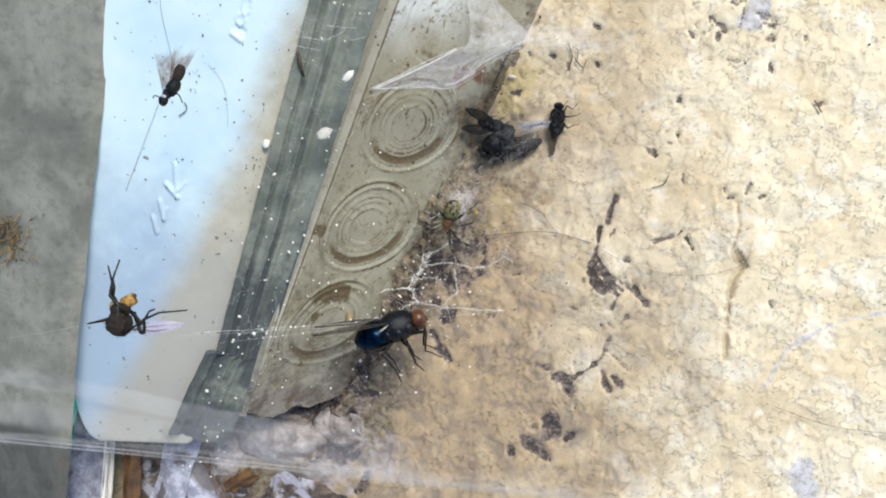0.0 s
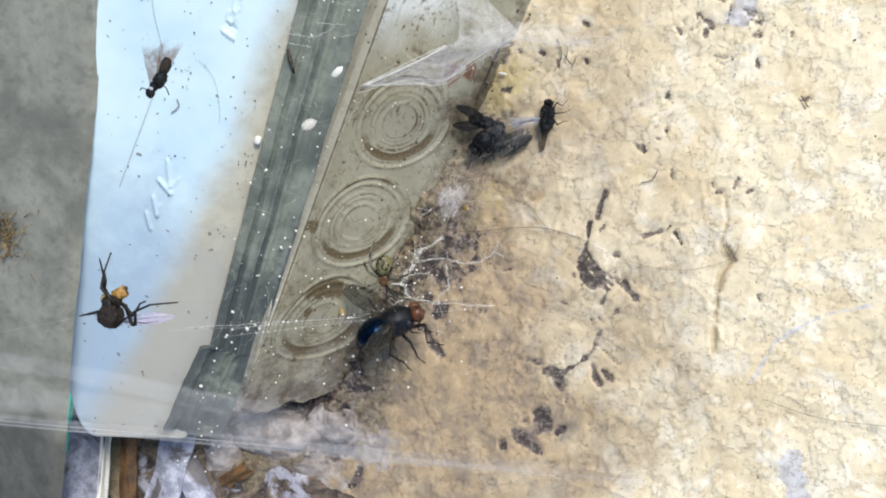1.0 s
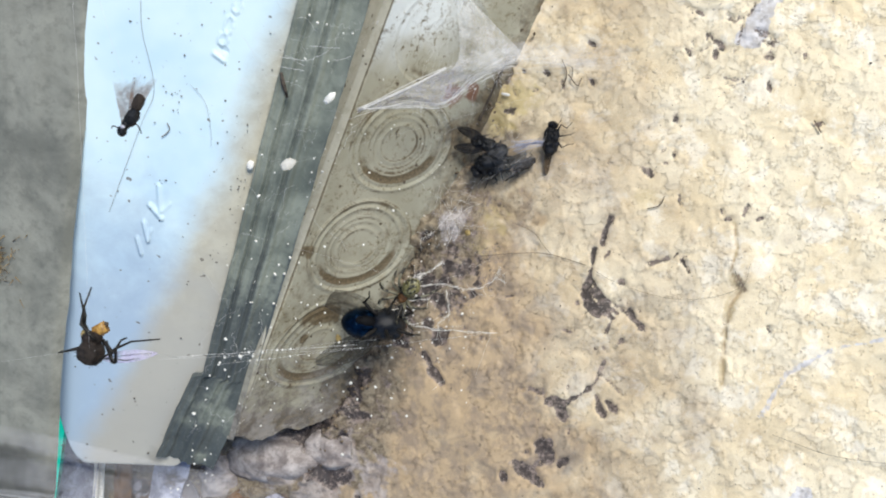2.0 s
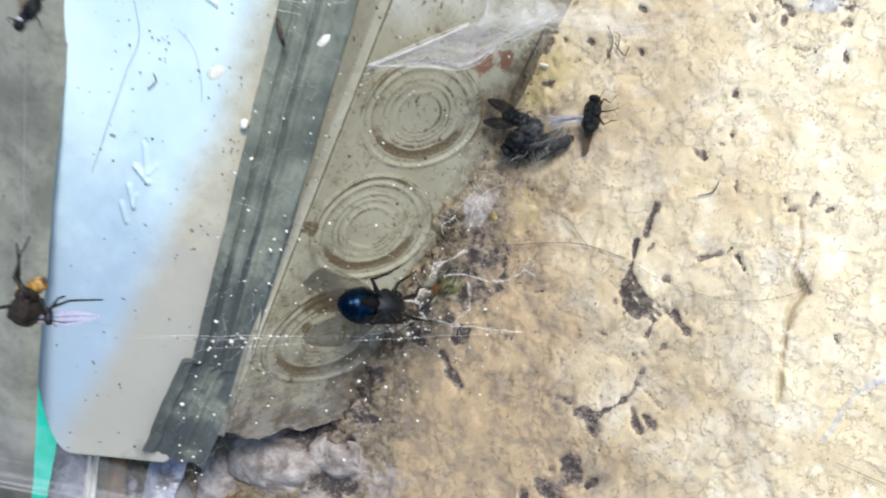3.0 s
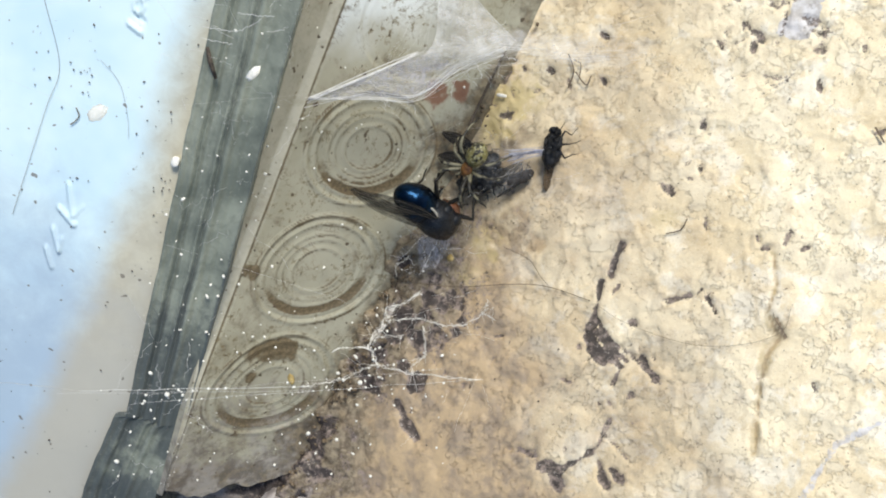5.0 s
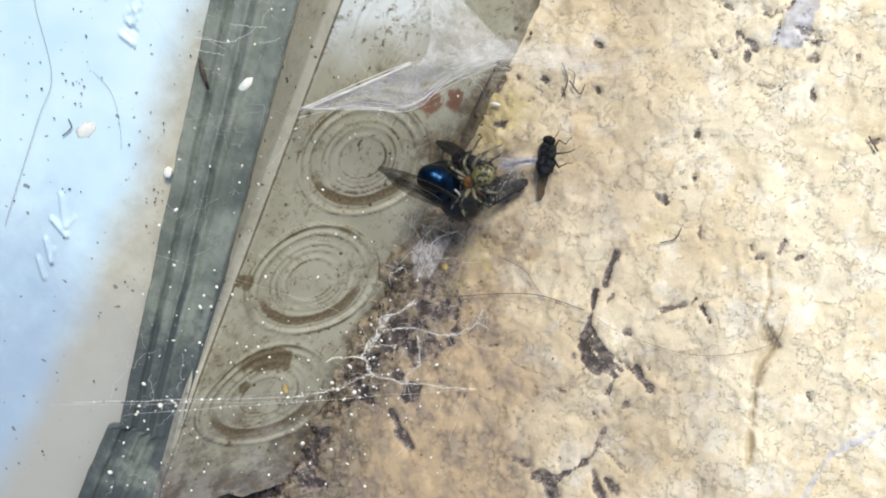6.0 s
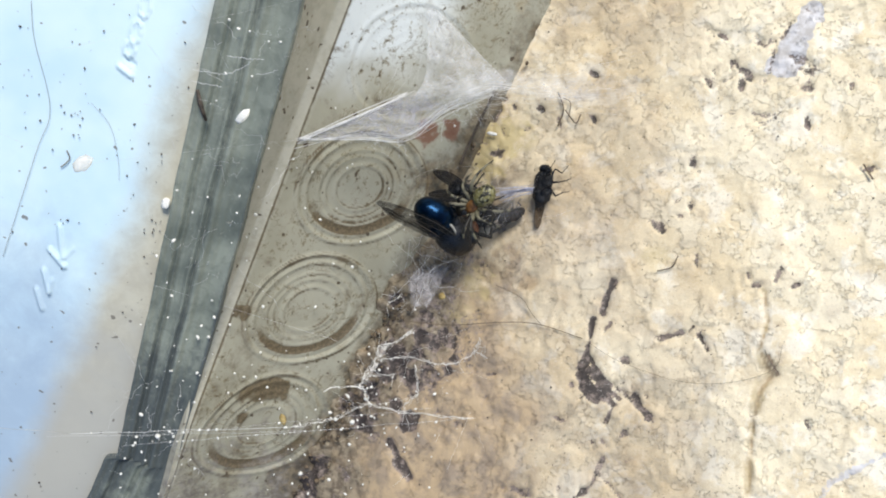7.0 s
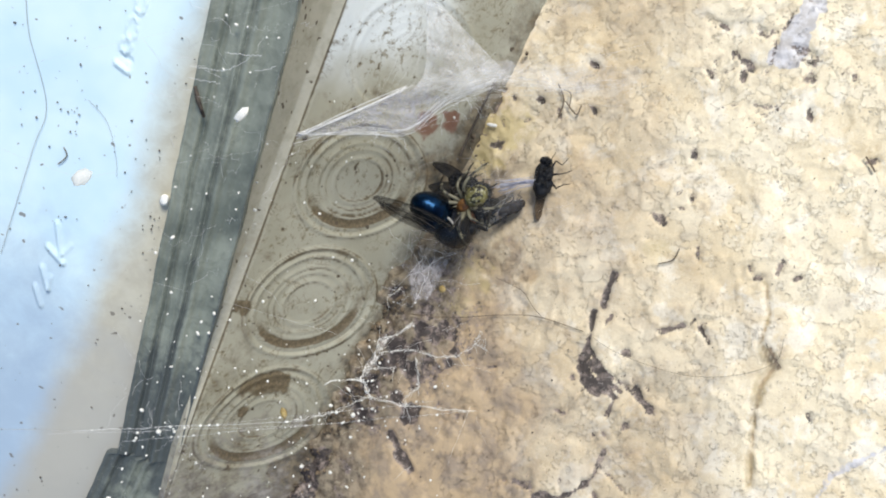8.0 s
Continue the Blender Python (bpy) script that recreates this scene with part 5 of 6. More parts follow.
def heap_web(bm):
    for i in range(34):
        a = (random.uniform(1, 12), random.uniform(26, 34), random.uniform(0.5, 5))
        strand(bm, a, jitter(a, 2.4), random.uniform(0.004, 0.009), 0.2, 3, 6, 0.12)
    for i in range(34):
        a = (random.uniform(-3, 4), random.uniform(16, 26), random.uniform(2, 9))
        strand(bm, a, jitter(a, 2.5), random.uniform(0.006, 0.016), 0.2, 3, 6, 0.15)


def heap_film(w):
    i, j = np.meshgrid(np.linspace(0, 1, 40), np.linspace(0, 1, 40), indexing="ij")
    p = between(((-4.4, 21.4, 3.4), (-3.7, 18.6, 3.3), (-2.6, 15.9, 3.0)), ((2.2, 22.4, 1.8), (0.6, 19.0, 2.2), (-1.7, 16.2, 2.7)), i, j)
    p[..., 2] += 0.5 * fbm(i * 9, j * 9, 3, 4, 8)
    edge = np.minimum(np.minimum(i, 1 - i), np.minimum(j, 1 - j))
    sheet("film", p, SKIN, w, attrs={"body": 0.10 + 0.85 * smooth(0.0, 0.30, edge) + 0.55 * fbm(i * 12, j * 12, 4, 4, 18)})
    a, r = np.meshgrid(np.linspace(0, math.tau, 40), np.linspace(0, 1, 16), indexing="ij")
    q = np.stack((6.5 + 6.5 * r * np.cos(a), 29 + 4.8 * r * np.sin(a), 4.6 - 3.4 * r ** 2 + 0.8 * fbm(a * 3, r * 6, 2, 3, 6)), -1)
    sheet("film", q, HAZE, w, attrs={"body": 0.45 * (1 - smooth(0.5, 1, r))})


web("cobweb", "dusty cobweb over the heap of dead flies", heap_web, heap_film)


STRINGS = (
    (0.16, ((-12.3, 7.4, 6.4), (-8.7, 7.7, 4.6), (-7.6, 5.9, 4.2), (-3.7, 5.0, 3.2), (4.3, 4.3, 1.2))),
    (0.12, ((-15.4, 3.1, 8.0), (-12.6, 3.7, 6.5), (-10.8, 4.2, 5.7), (-9.3, 5.2, 4.8), (-7.6, 5.9, 4.2))),
    (0.20, ((-8.7, 7.7, 4.6), (-8.1, 9.1, 4.4), (-7.0, 10.8, 4.1), (-6.5, 12.4, 4.0), (-4.9, 12.8, 3.5), (-2.8, 14.2, 3.0))),
    (0.13, ((-6.5, 10.8, 4.0), (-4.4, 11.2, 3.4), (-2.5, 11.1, 2.9), (-0.2, 10.5, 2.3), (2.4, 10.7, 1.7), (4.2, 12.0, 1.2), (4.9, 13.5, 1.2))),
    (0.08, ((-8.6, 8.8, 4.5), (-6.6, 9.1, 4.0), (-4.7, 9.2, 3.5))),
    (0.11, ((-2.4, 10.2, 2.9), (-2.1, 7.6, 2.8), (-2.4, 6.6, 2.9))),
    (0.07, ((-2.1, 6.9, 2.8), (-3.5, 5.9, 3.2), (-3.5, 5.0, 3.2))),
    (0.10, ((-5.8, 17.4, 3.7), (-4.2, 18.3, 3.3))),
    (0.06, ((4.2, 12.0, 1.2), (5.6, 11.2, 0.9))),
)


def white_web(bm):
    """Thick dusty white strings over the black rot."""
    for r, pts in STRINGS:
        line = bend(pts, 7)
        n = len(line)
        core = [p + Vector((random.gauss(0, 0.11), random.gauss(0, 0.11), random.gauss(0, 0.06))) for p in line]
        tube(bm, core, [r * 0.46 * (0.06 + 0.94 * abs(math.sin(1.7 + 0.9 * k + 3 * math.sin(k * 0.7))) ** 2) * (1 - 0.5 * k / n) for k in range(n)], 6)
        for k in range(3):
            tube(bm, [p + Vector((random.gauss(0, 0.14), random.gauss(0, 0.14), random.gauss(0, 0.08))) for p in line], 0.011, 4)
        for k in range(int(n * 0.5)):                     # clots of dust
            p = random.choice(line)
            blob(bm, jitter(p, r * 0.7), (random.uniform(0.25, 0.9) * r, random.uniform(0.15, 0.45) * r, r * 0.25), Matrix.Rotation(random.uniform(0, 3), 4, "Z"), 7, 5, 0.5, k)
        for k in range(5):                                # short side threads
            p = random.choice(line)
            strand(bm, p, jitter(p, 1.0), 0.018, 0.0, 3, 5, 0.08)
    for i in range(26):
        a = (random.uniform(-12, 8), random.uniform(-2, 14), random.uniform(1, 6))
        strand(bm, a, jitter(a, 2.0), random.uniform(0.006, 0.014), 0.1, 3, 5, 0.1)


def white_skins(w):
    """Skins of dusty silk stretched where the strings meet."""
    i, j = np.meshgrid(np.linspace(0, 1, 26), np.linspace(0, 1, 12), indexing="ij")
    for one, two in ((((-8.9, 7.4, 4.6), (-8.0, 9.2, 4.4), (-7.1, 10.6, 4.1)), ((-7.9, 7.8, 4.5), (-7.0, 9.4, 4.2), (-6.2, 10.7, 4.0))),
                     (((-7.1, 10.6, 4.1), (-6.7, 11.8, 4.0), (-6.4, 12.7, 3.9)), ((-6.3, 10.6, 4.0), (-5.9, 11.5, 3.9), (-4.6, 12.9, 3.5))),
                     (((-9.6, 7.9, 4.9), (-8.6, 7.3, 4.5), (-7.8, 6.4, 4.2)), ((-8.9, 8.2, 4.6), (-8.0, 7.8, 4.5), (-7.4, 6.3, 4.2))),
                     (((-4.9, 12.7, 3.5), (-3.9, 13.3, 3.2), (-2.6, 14.5, 2.9)), ((-4.6, 13.2, 3.5), (-3.8, 13.9, 3.3), (-2.9, 14.6, 3.0)))):
        p = between(one, two, i, j)
        p[..., 2] += 0.15 * fbm(i * 8, j * 4, 2, 3, 8)
        sheet("film", p, NODE, w, attrs={"body": 0.10 + 0.75 * np.sin(np.pi * j) * (0.6 + 0.4 * np.sin(np.pi * i)) + 0.9 * fbm(i * 12, j * 6, 3, 4, 28)})


web("cobweb", "thick white dusty strings of web over dark dirt", white_web, white_skins, DUST)


def long_threads(bm):
    """Single threads from the frame over the flange to the sill."""
    for a, b, r in (((-27, 1.5, 23), (2, 4.2, 2), 0.014), ((-26, 2.4, 23), (0, 5.5, 3), 0.008), ((-28, 3.1, 30), (-12, 3.4, 12), 0.022), ((-30, 2.8, 31), (-11, 3.0, 12), 0.012),
                    ((-19.0, 6.0, 57), (-28, 3.1, 30), 0.02), ((-19.6, 6.2, 57), (-20, 60, 60), 0.006), ((-19.6, 6.2, 57), (-70, 0, 40), 0.006),
                    ((-2.4, 24.9, 74), (-20, 70, 70), 0.006), ((-2.4, 24.9, 74), (30, 60, 1), 0.004), ((-2.4, 24.9, 74), (-40, 20, 28), 0.004),
                    ((7.7, 21.1, 69), (-2.4, 24.9, 74), 0.004), ((7.7, 21.1, 69), (25, 40, 0.5), 0.004),
                    ((-20, 18, 28), (-10, 13, 8), 0.010), ((-6.8, 38.1, 35.6), (-3.7, 37.8, 34.4), 0.025), ((-10.1, 37.0, 36.2), (-7.4, 36.6, 35.0), 0.025),
                    ((-7.4, 36.6, 35.0), (-4.9, 37.6, 34.7), 0.025), ((-10.6, 36.1, 35.8), (-8.0, 35.6, 34.6), 0.025), ((-4.7, 36.6, 34.0), (-2.8, 37.0, 33.5), 0.02)):
        strand(bm, a, b, r, 0.3, 4, 14, 0.05)
    for i in range(60):
        a = on_frame(random.uniform(-12, 52), random.uniform(-2, 8), random.uniform(1.0, 3.5))
        strand(bm, a, jitter(a, 3.0), random.uniform(0.006, 0.015), 0.3, 3, 8, 0.22)


web("cobweb", "fine single threads spanning frame and sill", long_threads)


# each band: unseen board anchor, two points fitted to camera view, unseen sill anchor
VEIL_A = ((-75, 8, 58), (-11.4, 1.7, 92), (35.3, -2.1, 86), (60, -46, 0))
VEIL_B = ((-72, 14, 60), (-11.3, 6.2, 92), (20.3, 0.4, 88), (50, -50, 0))
VEIL_C = ((-73, 11, 59), (-11.4, 3.5, 92), (26.7, -0.8, 88), (55, -48, 0))


def front_threads(bm):
    """The veil of threads slung high in front of the frame."""
    for band, count, spread, thick in ((VEIL_A, 9, 0.22, 0.022), (VEIL_B, 3, 0.7, 0.008), (VEIL_C, 2, 0.8, 0.007)):
        for i in range(count):
            shift = Vector((0, random.gauss(0, spread), random.gauss(0, 0.4)))
            tilt = Vector((0, random.gauss(0, spread * 0.7), 0))
            pts = [Vector(band[0]), Vector(band[1]) + shift, Vector(band[2]) + shift + tilt, Vector(band[3])]
            line = []
            for p, q in zip(pts, pts[1:]):
                line += [p.lerp(q, k / 8) for k in range(8)]
            tube(bm, line + [pts[-1]], thick * random.uniform(0.4, 1.0), 4)


# see-through ribbons added for the blur of out-of-focus threads
def front_film(w):
    i, j = np.meshgrid(np.linspace(0, 1, 60), np.linspace(-1, 1, 8), indexing="ij")
    for band, wide in ((VEIL_A, 0.5), (VEIL_B, 0.8), (VEIL_C, 1.1)):
        a, b = np.array(band[1]) + (np.array(band[1]) - np.array(band[2])) * 0.3, np.array(band[2])
        p = a + (b - a) * i[..., None]
        p[..., 1] += wide * j + 0.25 * fbm(i * 60, j, 12, 3, 3)
        sheet("film", p, HAZE, w, attrs={"body": (1 - j ** 2) * smooth(1, 0.8, i)})


web("cobweb", "veil of pale threads slung low in front of the frame", front_threads, front_film, VEIL)


# ---------------------------------------------------------------- dust, grit and hairs
def crumbs(name, label, category, places, material, lo, hi):
    """Many small angular grains in one object."""
    bm = bmesh.new()
    for p in places:
        r = random.uniform(lo, hi) * random.uniform(0.6, 1.0)
        m = Matrix.Translation(p) @ Euler([random.uniform(0, 6) for _ in range(3)]).to_matrix().to_4x4() @ Matrix.Diagonal((r * random.uniform(0.6, 1.6), r, r * random.uniform(0.5, 1), 1))
        made = bmesh.ops.create_icosphere(bm, subdivisions=1, radius=1.0)["verts"]
        for v in made:
            v.co = m @ (v.co * random.uniform(0.75, 1.2))
    ob = part(name, bm, material)
    return tagged(ob, label, category, kind="stuff")


spots, big = [], []
for i in range(75):
    spots.append(on_frame(random.uniform(-24, 50), random.uniform(-0.5, 7.0), random.uniform(1.2, 2.6)))
for i in range(90):
    y, w = random.uniform(-8, 40), random.uniform(0.15, 1)
    q, nn = flange_point(np.array(y), np.array(w))
    spots.append(Vector(q) + Vector(nn) * random.uniform(0.3, 2.0))
for i in range(60):
    spots.append(Vector((random.uniform(-14, 3), random.gauss(4, 6), random.uniform(0.4, 4))))
for a, b in (((-27, 1.5, 23), (2, 4.2, 2)), ((-26, 2.4, 23), (0, 5.5, 3)), ((-28, 3.1, 30), (-12, 3.4, 12))):
    for k in range(15):
        t = random.random()
        q = Vector(a).lerp(Vector(b), t)
        q.z -= 1.2 * t * (1 - t)
        spots.append(q)
for i in range(54):
    big.append(Vector((random.uniform(-19, -2), random.gauss(4, 8), random.uniform(1.5, 9))))
for i in range(26):
    big.append(on_frame(random.gauss(4, 12), random.uniform(-0.5, 6.5), random.uniform(1.4, 3.0)))
crumbs("web_fluff", "coarse white fluff and dust caught in the cobweb", "dust", big, DUST, 0.12, 0.34)
crumbs("dust_specks", "white dust specks caught on the frame and in the web", "dust", spots, DUST, 0.04, 0.24)
spots = [Vector((random.uniform(-6, 56), random.uniform(-22, 50), 0.25)) for i in range(110)]
spots += [on_frame(random.uniform(-20, 55), random.uniform(7, 25), 0.55) for i in range(60)]
spots += [on_frame(random.gauss(33, 7), 7.2 + abs(random.gauss(0, 2.2)), 0.42) for i in range(36)]
spots += [on_frame(random.gauss(37, 4), random.gauss(18, 2.2), 0.55) for i in range(22)]
crumbs("grit", "dark grit scattered on sill and frame", "grit", spots, GRIT, 0.04, 0.15)


spots = []
for i in range(420):
    y = random.uniform(-16, 46) if i % 3 else random.gauss(10, 9)
    if y > 20 and i % 5:
        continue
    spots.append(Vector((-15.8 + 0.55 * y + abs(random.gauss(0, 1.8)) - 0.6, y, random.uniform(0.5, 1.8))))
crumbs("dirt_crumbs", "brown dirt crumbs packed along the frame's foot", "dirt", spots, CRUMB, 0.08, 0.42)


def big_speck(x, y, z, r, long, turn, label, material=DUST):
    bm = bmesh.new()
    blob(bm, (0, 0, 0), (r * long, r, r * 0.6), Matrix.Rotation(radians(turn), 4, "Z"), 12, 8, 0.3, x)
    bmesh.ops.translate(bm, vec=(x, y, z), verts=bm.verts)
    tagged(part("debris_flake", bm, material), label, "flake", "flakes")


q = (-3.3, 31.7, 38.0)
big_speck(*q, 0.42, 2.0, 40, "white elongated flake stuck on the gasket")
q = on_frame(29.6, 7.2, 0.7)
big_speck(*q, 0.5, 1.2, 60, "white round flake on the gasket's edge")
big_speck(7.7, 21.1, 69, 0.42, 1.6, 20, "white oval flake hanging in a thread", PALE)
big_speck(6.0, 37.3, 0.8, 0.22, 3.2, -15, "short white splinter on the sill")
big_speck(-15.6, 4.0, 10.0, 0.4, 1.6, -70, "ochre crumb on the flange", OCHRE)
big_speck(0.9, 18.2, 3.2, 0.42, 1.0, 0, "small yellow round crumb on the web", OCHRE)
bm = bmesh.new()
tube(bm, [on_frame(42.1, 6.4, 1.3), on_frame(40.9, 5.8, 1.5), on_frame(39.4, 5.0, 1.3)], [0.18, 0.26, 0.16], 6)
tagged(part("debris_flake", bm, GRIT), "dark shred lying across the gasket", "flake", "flakes")

def hair(points, r=0.03, label="thin dark hair lying on the sill", material=HAIR):
    bm = bmesh.new()
    tube(bm, bend(points, 10), r, 5)
    tagged(part("hair", bm, material), label, "hair", "hairs")


hair([(-3.9, 15.4, 1.2), (1.2, 15.0, 0.9), (7.0, 15.3, 0.8), (11.5, 15.1, 0.7), (16.7, 13.5, 0.6)], 0.045)
hair([(6.5, 19.6, 0.7), (9.6, 18.1, 0.8), (10.9, 16.3, 0.8), (12.1, 14.9, 0.7)])
hair([(17.2, 13.2, 0.7), (20.5, 11.2, 0.7), (26.0, 9.3, 0.8), (30.1, 8.8, 0.8), (34.1, 9.3, 0.7), (37.0, 10.6, 0.7), (37.8, 12.9, 0.7)], 0.02)
twig = "thin dark broken twig leaning on the frame"
hair([(6.9, 41.9, 2.4), (5.1, 38.8, 2.2), (3.2, 35.0, 2.2), (2.6, 33.6, 2.2)], 0.17, twig, GRIT)
fibre = "short dark fibre lying on the sill"
hair([(14.0, 41.5, 0.8), (14.6, 39.5, 0.7), (13.9, 37.6, 0.6)], 0.09, fibre)
hair([(14.8, 39.4, 0.7), (16.0, 37.8, 0.7), (16.6, 38.8, 0.6)], 0.08, fibre)
hair([(14.6, 40.8, 0.7), (15.4, 40.2, 0.7), (15.2, 38.6, 0.6)], 0.06, fibre)
hair([(25.0, 20.8, 0.5), (26.6, 21.2, 0.6), (27.3, 22.4, 0.6)], 0.07, fibre)
hair([(36.0, 12.4, 0.4), (36.4, 11.4, 0.4), (37.4, 9.9, 0.4)], 0.03, fibre)
hair([(46.0, 31.2, 0.5), (46.8, 29.6, 0.5)], 0.10, fibre)
hair([(-9.5, -1.5, 5.0), (-14.0, 0.0, 6.5), (-18.0, 1.2, 8.0)], 0.03, "long dark hair across the flange")
hair([(40.1, -8.4, 0.7), (47.0, -10.7, 0.8), (54.9, -11.6, 0.6)])
frame_hair = "thin dark hair lying on the white frame"
hair([on_frame(45.3, 23.0, 0.6), on_frame(41.8, 22.2, 0.6), on_frame(35.6, 19.8, 0.6), on_frame(30.6, 20.5, 0.6), on_frame(18.4, 22.2, 0.6)], 0.02, frame_hair)
hair([on_frame(37.4, 16.0, 0.6), on_frame(35.7, 13.9, 0.6), on_frame(32.6, 12.6, 0.6), on_frame(30.4, 12.1, 0.6)], 0.013, frame_hair)
hair([on_frame(31.9, 17.6, 0.6), on_frame(31.2, 17.2, 0.6), on_frame(30.5, 17.5, 0.6), on_frame(30.0, 17.9, 0.6)], 0.06, "short dark squiggle of fibre on the white frame")


# ---------------------------------------------------------------- dirt and scraps below the frame
def build_scraps():
    x, y = np.meshgrid(np.arange(-110, -8, 0.8), np.arange(-60, -9, 0.8), indexing="ij")
    p = np.stack((x, y, 0.9 + 1.8 * fbm(x, y, 7, 4, 90) - 6.0 * smooth(-36, -24, x + 12 * smooth(-26, -14, y) - 14 + 5 * fbm(x, y, 8, 3, 4))), -1)
    tagged(sheet("dirt_heap", p, SOIL), "dark crumbly dirt on the sill under the frame", "dirt", kind="stuff")

    def scrap(name, label, material, x, y, z, lx, ly, turn, tilt):
        i, j = np.meshgrid(np.linspace(-0.5, 0.5, 24), np.linspace(-0.5, 0.5, 14), indexing="ij")
        jag = 1 + 0.25 * fbm(i * 10 + x, j * 10, 3, 3, 5)
        m = pose(x, y, z, tilt, 0, turn)
        flat = np.stack((i * lx * jag, j * ly * jag, 0.8 * np.sin(j * 5 + x) * 0.5 + 0.3 * fbm(i * 9, j * 9, 3, 3, int(abs(x)))), -1)
        q = flat @ np.array(m.to_3x3()).T + np.array(m.translation)
        tagged(sheet(name, q, material, skirt=(0, 0, -0.35)), label, name.replace("_", " "), "scraps under the frame")

    scrap("paint_chip", "pale lavender-white paint chip in the dirt", CHIP, -63.2, -22, 4.6, 22, 6.0, 80.5, 4)
    scrap("paint_chip", "narrow white paint chip in the dirt", DUST, -59.4, -22, 4.4, 18, 2.0, 84, 8)
    scrap("paint_chip", "pale blue-white paint chip in the dirt", CHIP, -48.2, -21, 3.8, 17, 6.5, 72, -8)
    scrap("paint_chip", "pale blue-white paint chip in the dirt", CHIP, -43.5, -23, 3.2, 15, 4.0, 118, 12)
    scrap("dry_leaf", "curled brown dry leaf scrap", LEAF, -55.2, -23, 4.0, 16, 2.6, 88, 14)
    scrap("dry_leaf", "curled brown dry leaf scrap", LEAF, -37, -21, 2.6, 5, 2.4, 30, 20)
    for x, y, rx, ry, high in ((-31.5, -14.5, 8.0, 4.6, 4.0), (-22.5, -13.0, 4.2, 3.0, 2.2), (-40.5, -17.5, 4.0, 4.5, 3.0)):
        i, j = np.meshgrid(np.linspace(-1, 1, 40), np.linspace(-1, 1, 34), indexing="ij")
        d = np.hypot(i, j) + 0.35 * fbm(i * 6 + x, j * 6, 4, 4, 33)
        lump = np.stack((x + rx * i, y + ry * j, -0.6 + high * np.sqrt(np.clip(1 - d * d, 0, 1)) + 0.5 * fbm(i * 8 + x, j * 8, 3, 4, 34)), -1)
        tagged(sheet("plaster_lump", lump, RUBBLE, skirt=(0, 0, -0.5)), "crumbled pinkish-grey plaster lump in the dirt", "plaster", "scraps under the frame")
    # teal strip close under the board; its brightness is added as emission
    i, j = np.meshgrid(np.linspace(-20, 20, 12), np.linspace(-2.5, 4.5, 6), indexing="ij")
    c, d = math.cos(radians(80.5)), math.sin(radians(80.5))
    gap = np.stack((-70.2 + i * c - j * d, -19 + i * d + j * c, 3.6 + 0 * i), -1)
    tagged(sheet("backdrop", gap, TEAL, skirt=(0, 0, -0.3)), "teal strip with an added glow, seen through the gap beside the board", "backdrop", kind="structure")


build_scraps()


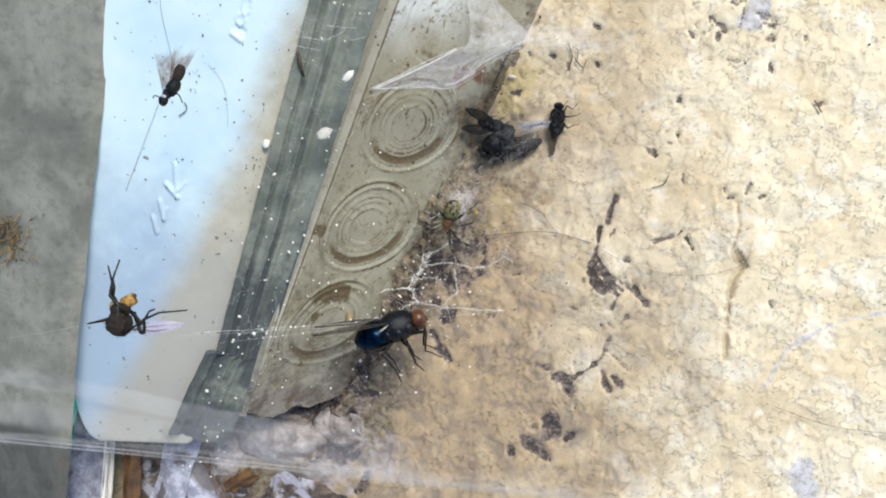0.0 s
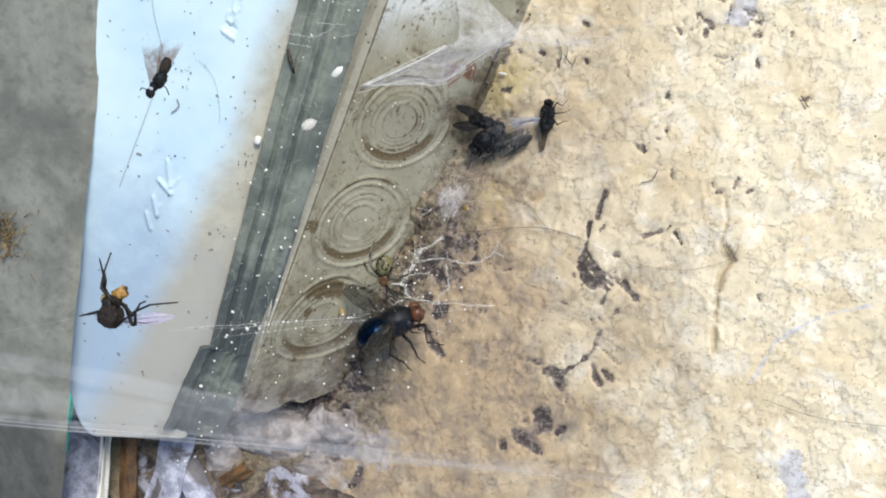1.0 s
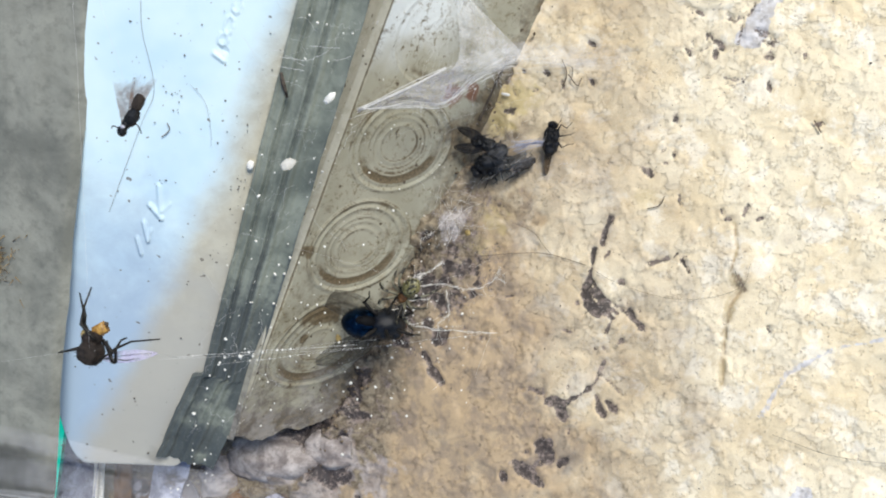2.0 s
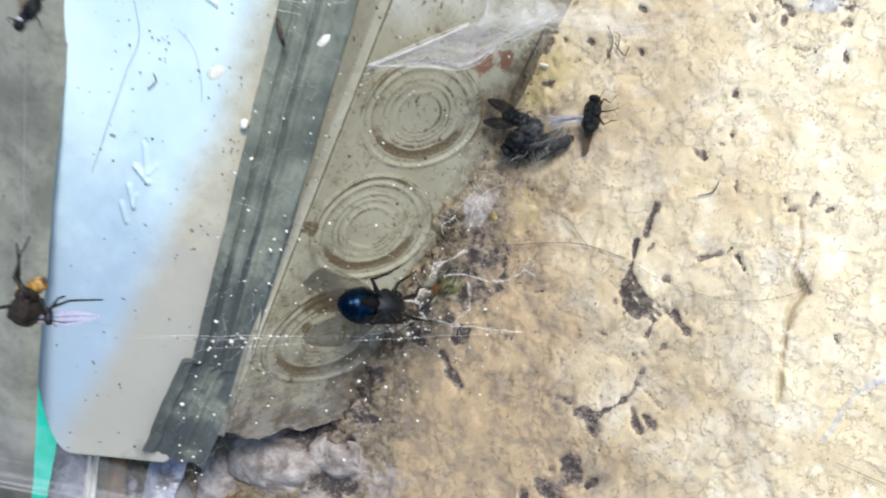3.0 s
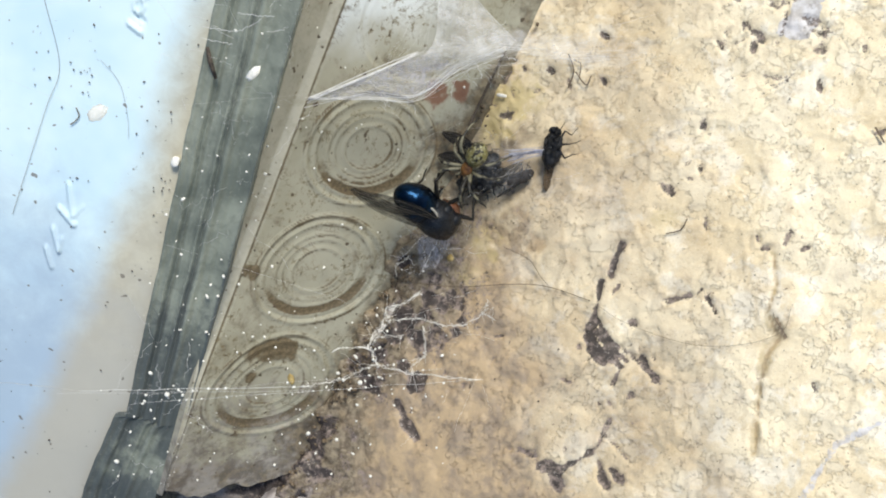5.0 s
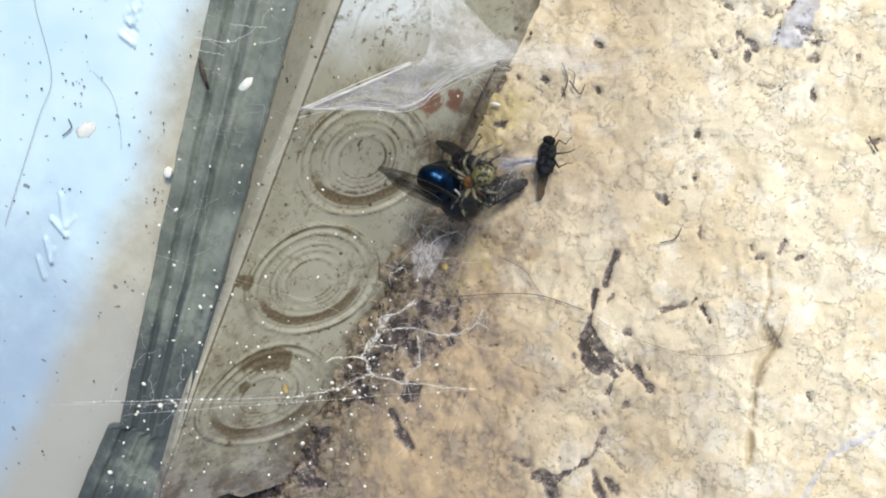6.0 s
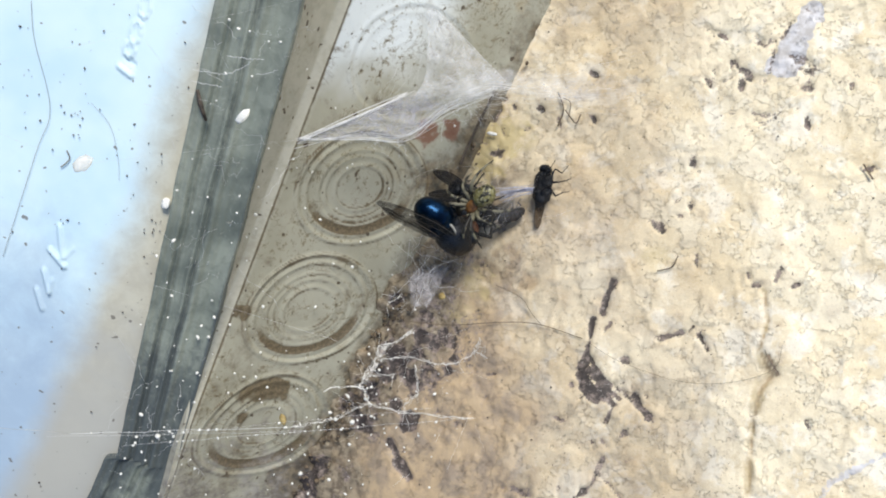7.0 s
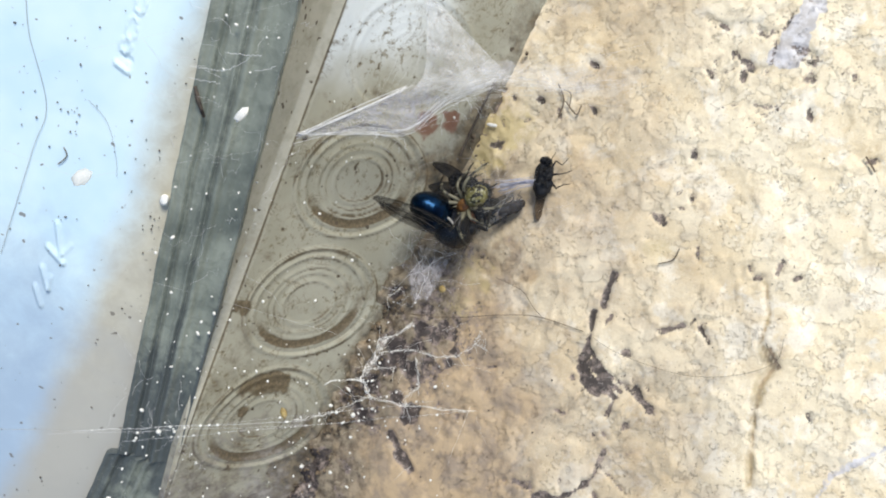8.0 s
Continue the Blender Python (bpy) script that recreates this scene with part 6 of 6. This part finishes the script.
# ---------------------------------------------------------------- what moves
def motions():
    fly_rows = (
        (0.0, -8.8, 2.2, 13.3, 20, -19, -75),
        (0.3, -8.7, 1.8, 13.3, 20, -18, -75),
        (0.4, -10.2, 4.8, 10.3, 27, -18, -50),
        (0.5, -11.8, 3.7, 10.3, 25, -18, -45),
        (0.6, -9.1, 3.8, 10.3, 29, -17, -45),
        (0.8, -10.8, 3.9, 10.3, 24, -18, -45),
        (1.0, -8.8, 1.9, 10.3, 25, -18, -50),
        (1.1, -7.8, 2.7, 10.3, 24, -18, -40),
        (1.2, -7.5, 5.8, 10.6, -6, -38, -110),
        (1.3, -7.3, 6.4, 12.3, -19, -17, -175),
        (1.5, -8.4, 8.6, 12.3, -17, -18, -195),
        (1.7, -8.9, 6.1, 12.2, -6, -19, -195),
        (2.2, -9.5, 6.3, 12.1, -5, -22, -195),
        (2.8, -10.0, 6.5, 11.4, -5, -42, -195),
        (3.0, -10.6, 7.0, 12.2, -4, -51, -195),
        (3.2, -10.2, 7.5, 12.0, -11, -59, -195),
        (3.5, -11.0, 6.8, 14.2, -23, -51, -195),
        (3.6, -10.1, 7.4, 14.4, -18, -42, -195),
        (3.7, -10.0, 8.1, 13.8, -43, -69, -240),
        (3.8, -4.9, 12.4, 11.4, -91, -42, -275),
        (3.9, -3.3, 15.7, 10.2, -78, -50, -315),
        (4.0, -3.2, 15.4, 10.6, -75, -35, -315),
        (4.1, -3.8, 15.1, 10.8, -73, -32, -315),
        (4.2, -3.4, 17.7, 10.4, -92, -44, -315),
        (4.3, -2.9, 18.8, 10.4, -97, -45, -315),
        (4.5, -3.7, 17.8, 11.4, -62, -15, -315),
        (4.6, -4.7, 18.4, 10.5, -77, -39, -315),
        (4.7, -0.7, 20.7, 10.4, -50, -43, -315),
        (5.2, 1.1, 23.2, 9.2, -42, -49, -315),
        (5.8, 2.9, 25.6, 8.1, -34, -56, -315),
        (6.0, 3.6, 26.1, 8.2, -44, -49, -315),
        (6.2, 4.0, 25.8, 8.4, -47, -44, -315),
        (6.5, 3.6, 25.7, 8.4, -49, -44, -315),
        (7.0, 3.5, 25.6, 8.3, -50, -48, -315),
        (7.3, 2.8, 26.5, 8.4, -48, -43, -315),
        (7.6, 3.4, 25.8, 8.3, -48, -45, -315),
        (8.0, 3.1, 25.6, 8.2, -45, -49, -315),
    )
    walk(bluebottle, [(t, fly_at(x, y, z, h, e, r)) for t, x, y, z, h, e, r in fly_rows])
    spider_rows = (
        (0.0, -1.1, 17.3, 9.0, -117),
        (0.2, -1.0, 17.1, 9.0, -117),
        (0.3, -7.2, 11.7, 12.0, -98),
        (0.4, -14.5, 9.1, 14.0, -45),
        (0.5, -12.7, 9.3, 14.0, -81),
        (0.6, -9.9, 9.5, 14.0, -82),
        (0.8, -10.4, 9.1, 14.0, -94),
        (1.0, -7.6, 9.2, 14.0, -100),
        (1.1, -8.1, 8.9, 15.0, -87),
        (1.2, -6.0, 10.3, 15.0, -109),
        (1.5, -6.3, 13.7, 15.0, -112),
        (1.7, -5.2, 11.9, 15.0, -123),
        (2.2, -3.8, 10.1, 13.0, -146),
        (2.8, -2.5, 9.2, 12.0, -160),
        (2.9, -4.0, 8.4, 12.0, -166),
        (3.0, -1.7, 9.3, 12.0, -165),
        (3.1, 0.3, 11.4, 12.0, -159),
        (3.2, -0.1, 10.8, 12.0, -162),
        (3.5, -1.4, 11.2, 12.0, -156),
        (3.7, -1.0, 11.4, 12.0, -159),
        (3.8, 1.5, 14.9, 11.0, -159),
        (3.9, 0.7, 17.2, 11.0, -159),
        (4.0, 1.8, 17.3, 11.0, -159),
        (4.1, 2.4, 18.2, 11.0, -153),
        (4.2, 0.8, 20.3, 11.0, -148),
        (4.3, 1.9, 21.9, 11.0, -146),
        (4.5, 1.7, 21.2, 11.0, -148),
        (4.6, 1.6, 22.4, 11.0, -148),
        (4.7, 4.9, 26.2, 10.0, -136),
        (5.2, 6.1, 28.1, 10.0, -135),
        (5.8, 6.6, 29.9, 9.0, -131),
        (6.0, 6.8, 27.2, 9.0, -161),
        (6.2, 7.3, 26.7, 9.0, -164),
        (6.5, 7.3, 28.0, 9.0, -148),
        (7.0, 7.4, 27.9, 9.0, -149),
        (7.6, 7.5, 28.1, 9.0, -151),
        (8.0, 6.4, 27.3, 9.0, -153),
    )
    walk(spider, [(t, fly_at(x, y, z, h, -15, 0)) for t, x, y, z, h in spider_rows])

    # wings folded, then opened to fit the camera's view; head tucked out of sight
    start = ((0.0, 18, 6), (0.3, 18, 6), (0.4, -18, 8), (0.5, -32, 10), (0.8, -38, 6), (1.1, -30, 6))
    fold = {1: start + ((1.3, -5, 20), (1.5, 6, 36), (1.7, 6, 30), (2.8, 8, -12), (3.0, 8, -18), (3.5, 2, -26), (3.7, 8, -10), (4.1, 12, 26), (4.5, 12, 28), (4.7, 24, 16),
                        (5.8, 34, 4), (6.0, 36, 2), (6.5, 32, 8), (8.0, 32, 4)),
            -1: start + ((1.3, -5, 4), (1.5, 10, 8), (3.0, 10, 8), (3.5, 22, 10), (3.7, 10, 4), (4.1, -4, -4), (4.5, -4, -4), (4.7, 20, 0), (5.8, 42, 6), (6.5, 46, 12), (8.0, 44, 8))}
    for wing in (ob for ob in bluebottle.children if ob.name.startswith("wing") and not ob.name.startswith("wing_scale")):
        side = 1 if wing.data.vertices[0].co.y > 0 else -1
        root = Vector((0.6, 1.15 * side, 1.35)) * 0.98 * SHIFT
        walk(wing, [(t, Matrix.Translation(root) @ pose(0, 0, 0, 0, lift, side * turn) @ Matrix.Translation(-root)) for t, turn, lift in fold[side]])
    neck = Vector((3.6, 0, 0.1)) * 0.98 * SHIFT
    nod = ((0.0, 0, 0), (1.1, 0, 0), (1.3, -50, 1.2), (3.6, -50, 1.2), (3.75, 5, 1.5), (3.9, 60, 1.7), (8.0, 60, 1.7))
    for head in (ob for ob in bluebottle.children if ob.name.startswith("head")):
        walk(head, [(t, Matrix.Translation(neck - Vector((pull * SHIFT, 0, 0.4 * pull * SHIFT))) @ pose(0, 0, 0, 0, down, 0) @ Matrix.Translation(-neck)) for t, down, pull in nod])

    # legs kick and reach about their hips
    kicks = {"fly": (0.0, 0.3, 0.4, 0.5, 0.6, 0.7, 0.8, 0.9, 1.0, 1.1, 1.2, 1.4, 1.7, 2.2, 2.8, 3.0, 3.3, 3.7, 3.9, 4.2, 4.6, 5.2, 5.8, 6.0, 7.0, 8.0),
             "spider": (0.0, 0.2, 0.3, 0.4, 0.6, 0.8, 1.0, 1.1, 1.2, 1.5, 1.7, 2.2, 2.8, 3.0, 3.2, 3.7, 3.9, 4.2, 4.6, 4.8, 5.2, 5.8, 6.0, 6.3, 7.0, 7.6, 7.8, 8.0)}
    for animal, key, calm in ((bluebottle, "fly", 7), (spider, "spider", 9)):
        for k, leg in enumerate(ob for ob in animal.children if ob.name.startswith("leg")):
            hip = leg.data.vertices[0].co.copy()
            rows = []
            for i, t in enumerate(kicks[key]):
                swing = 0.0 if t < 0.25 else calm * (1.0 if t < 4.7 else 0.5)
                turn = pose(0, 0, 0, swing * math.sin(i * 2.3 + k * 1.7), swing * math.sin(i * 1.9 + k * 2.9), 1.4 * swing * math.sin(i * 2.7 + k * 1.1))
                rows.append((t, Matrix.Translation(hip) @ turn @ Matrix.Translation(-hip)))
            walk(leg, rows)


motions()
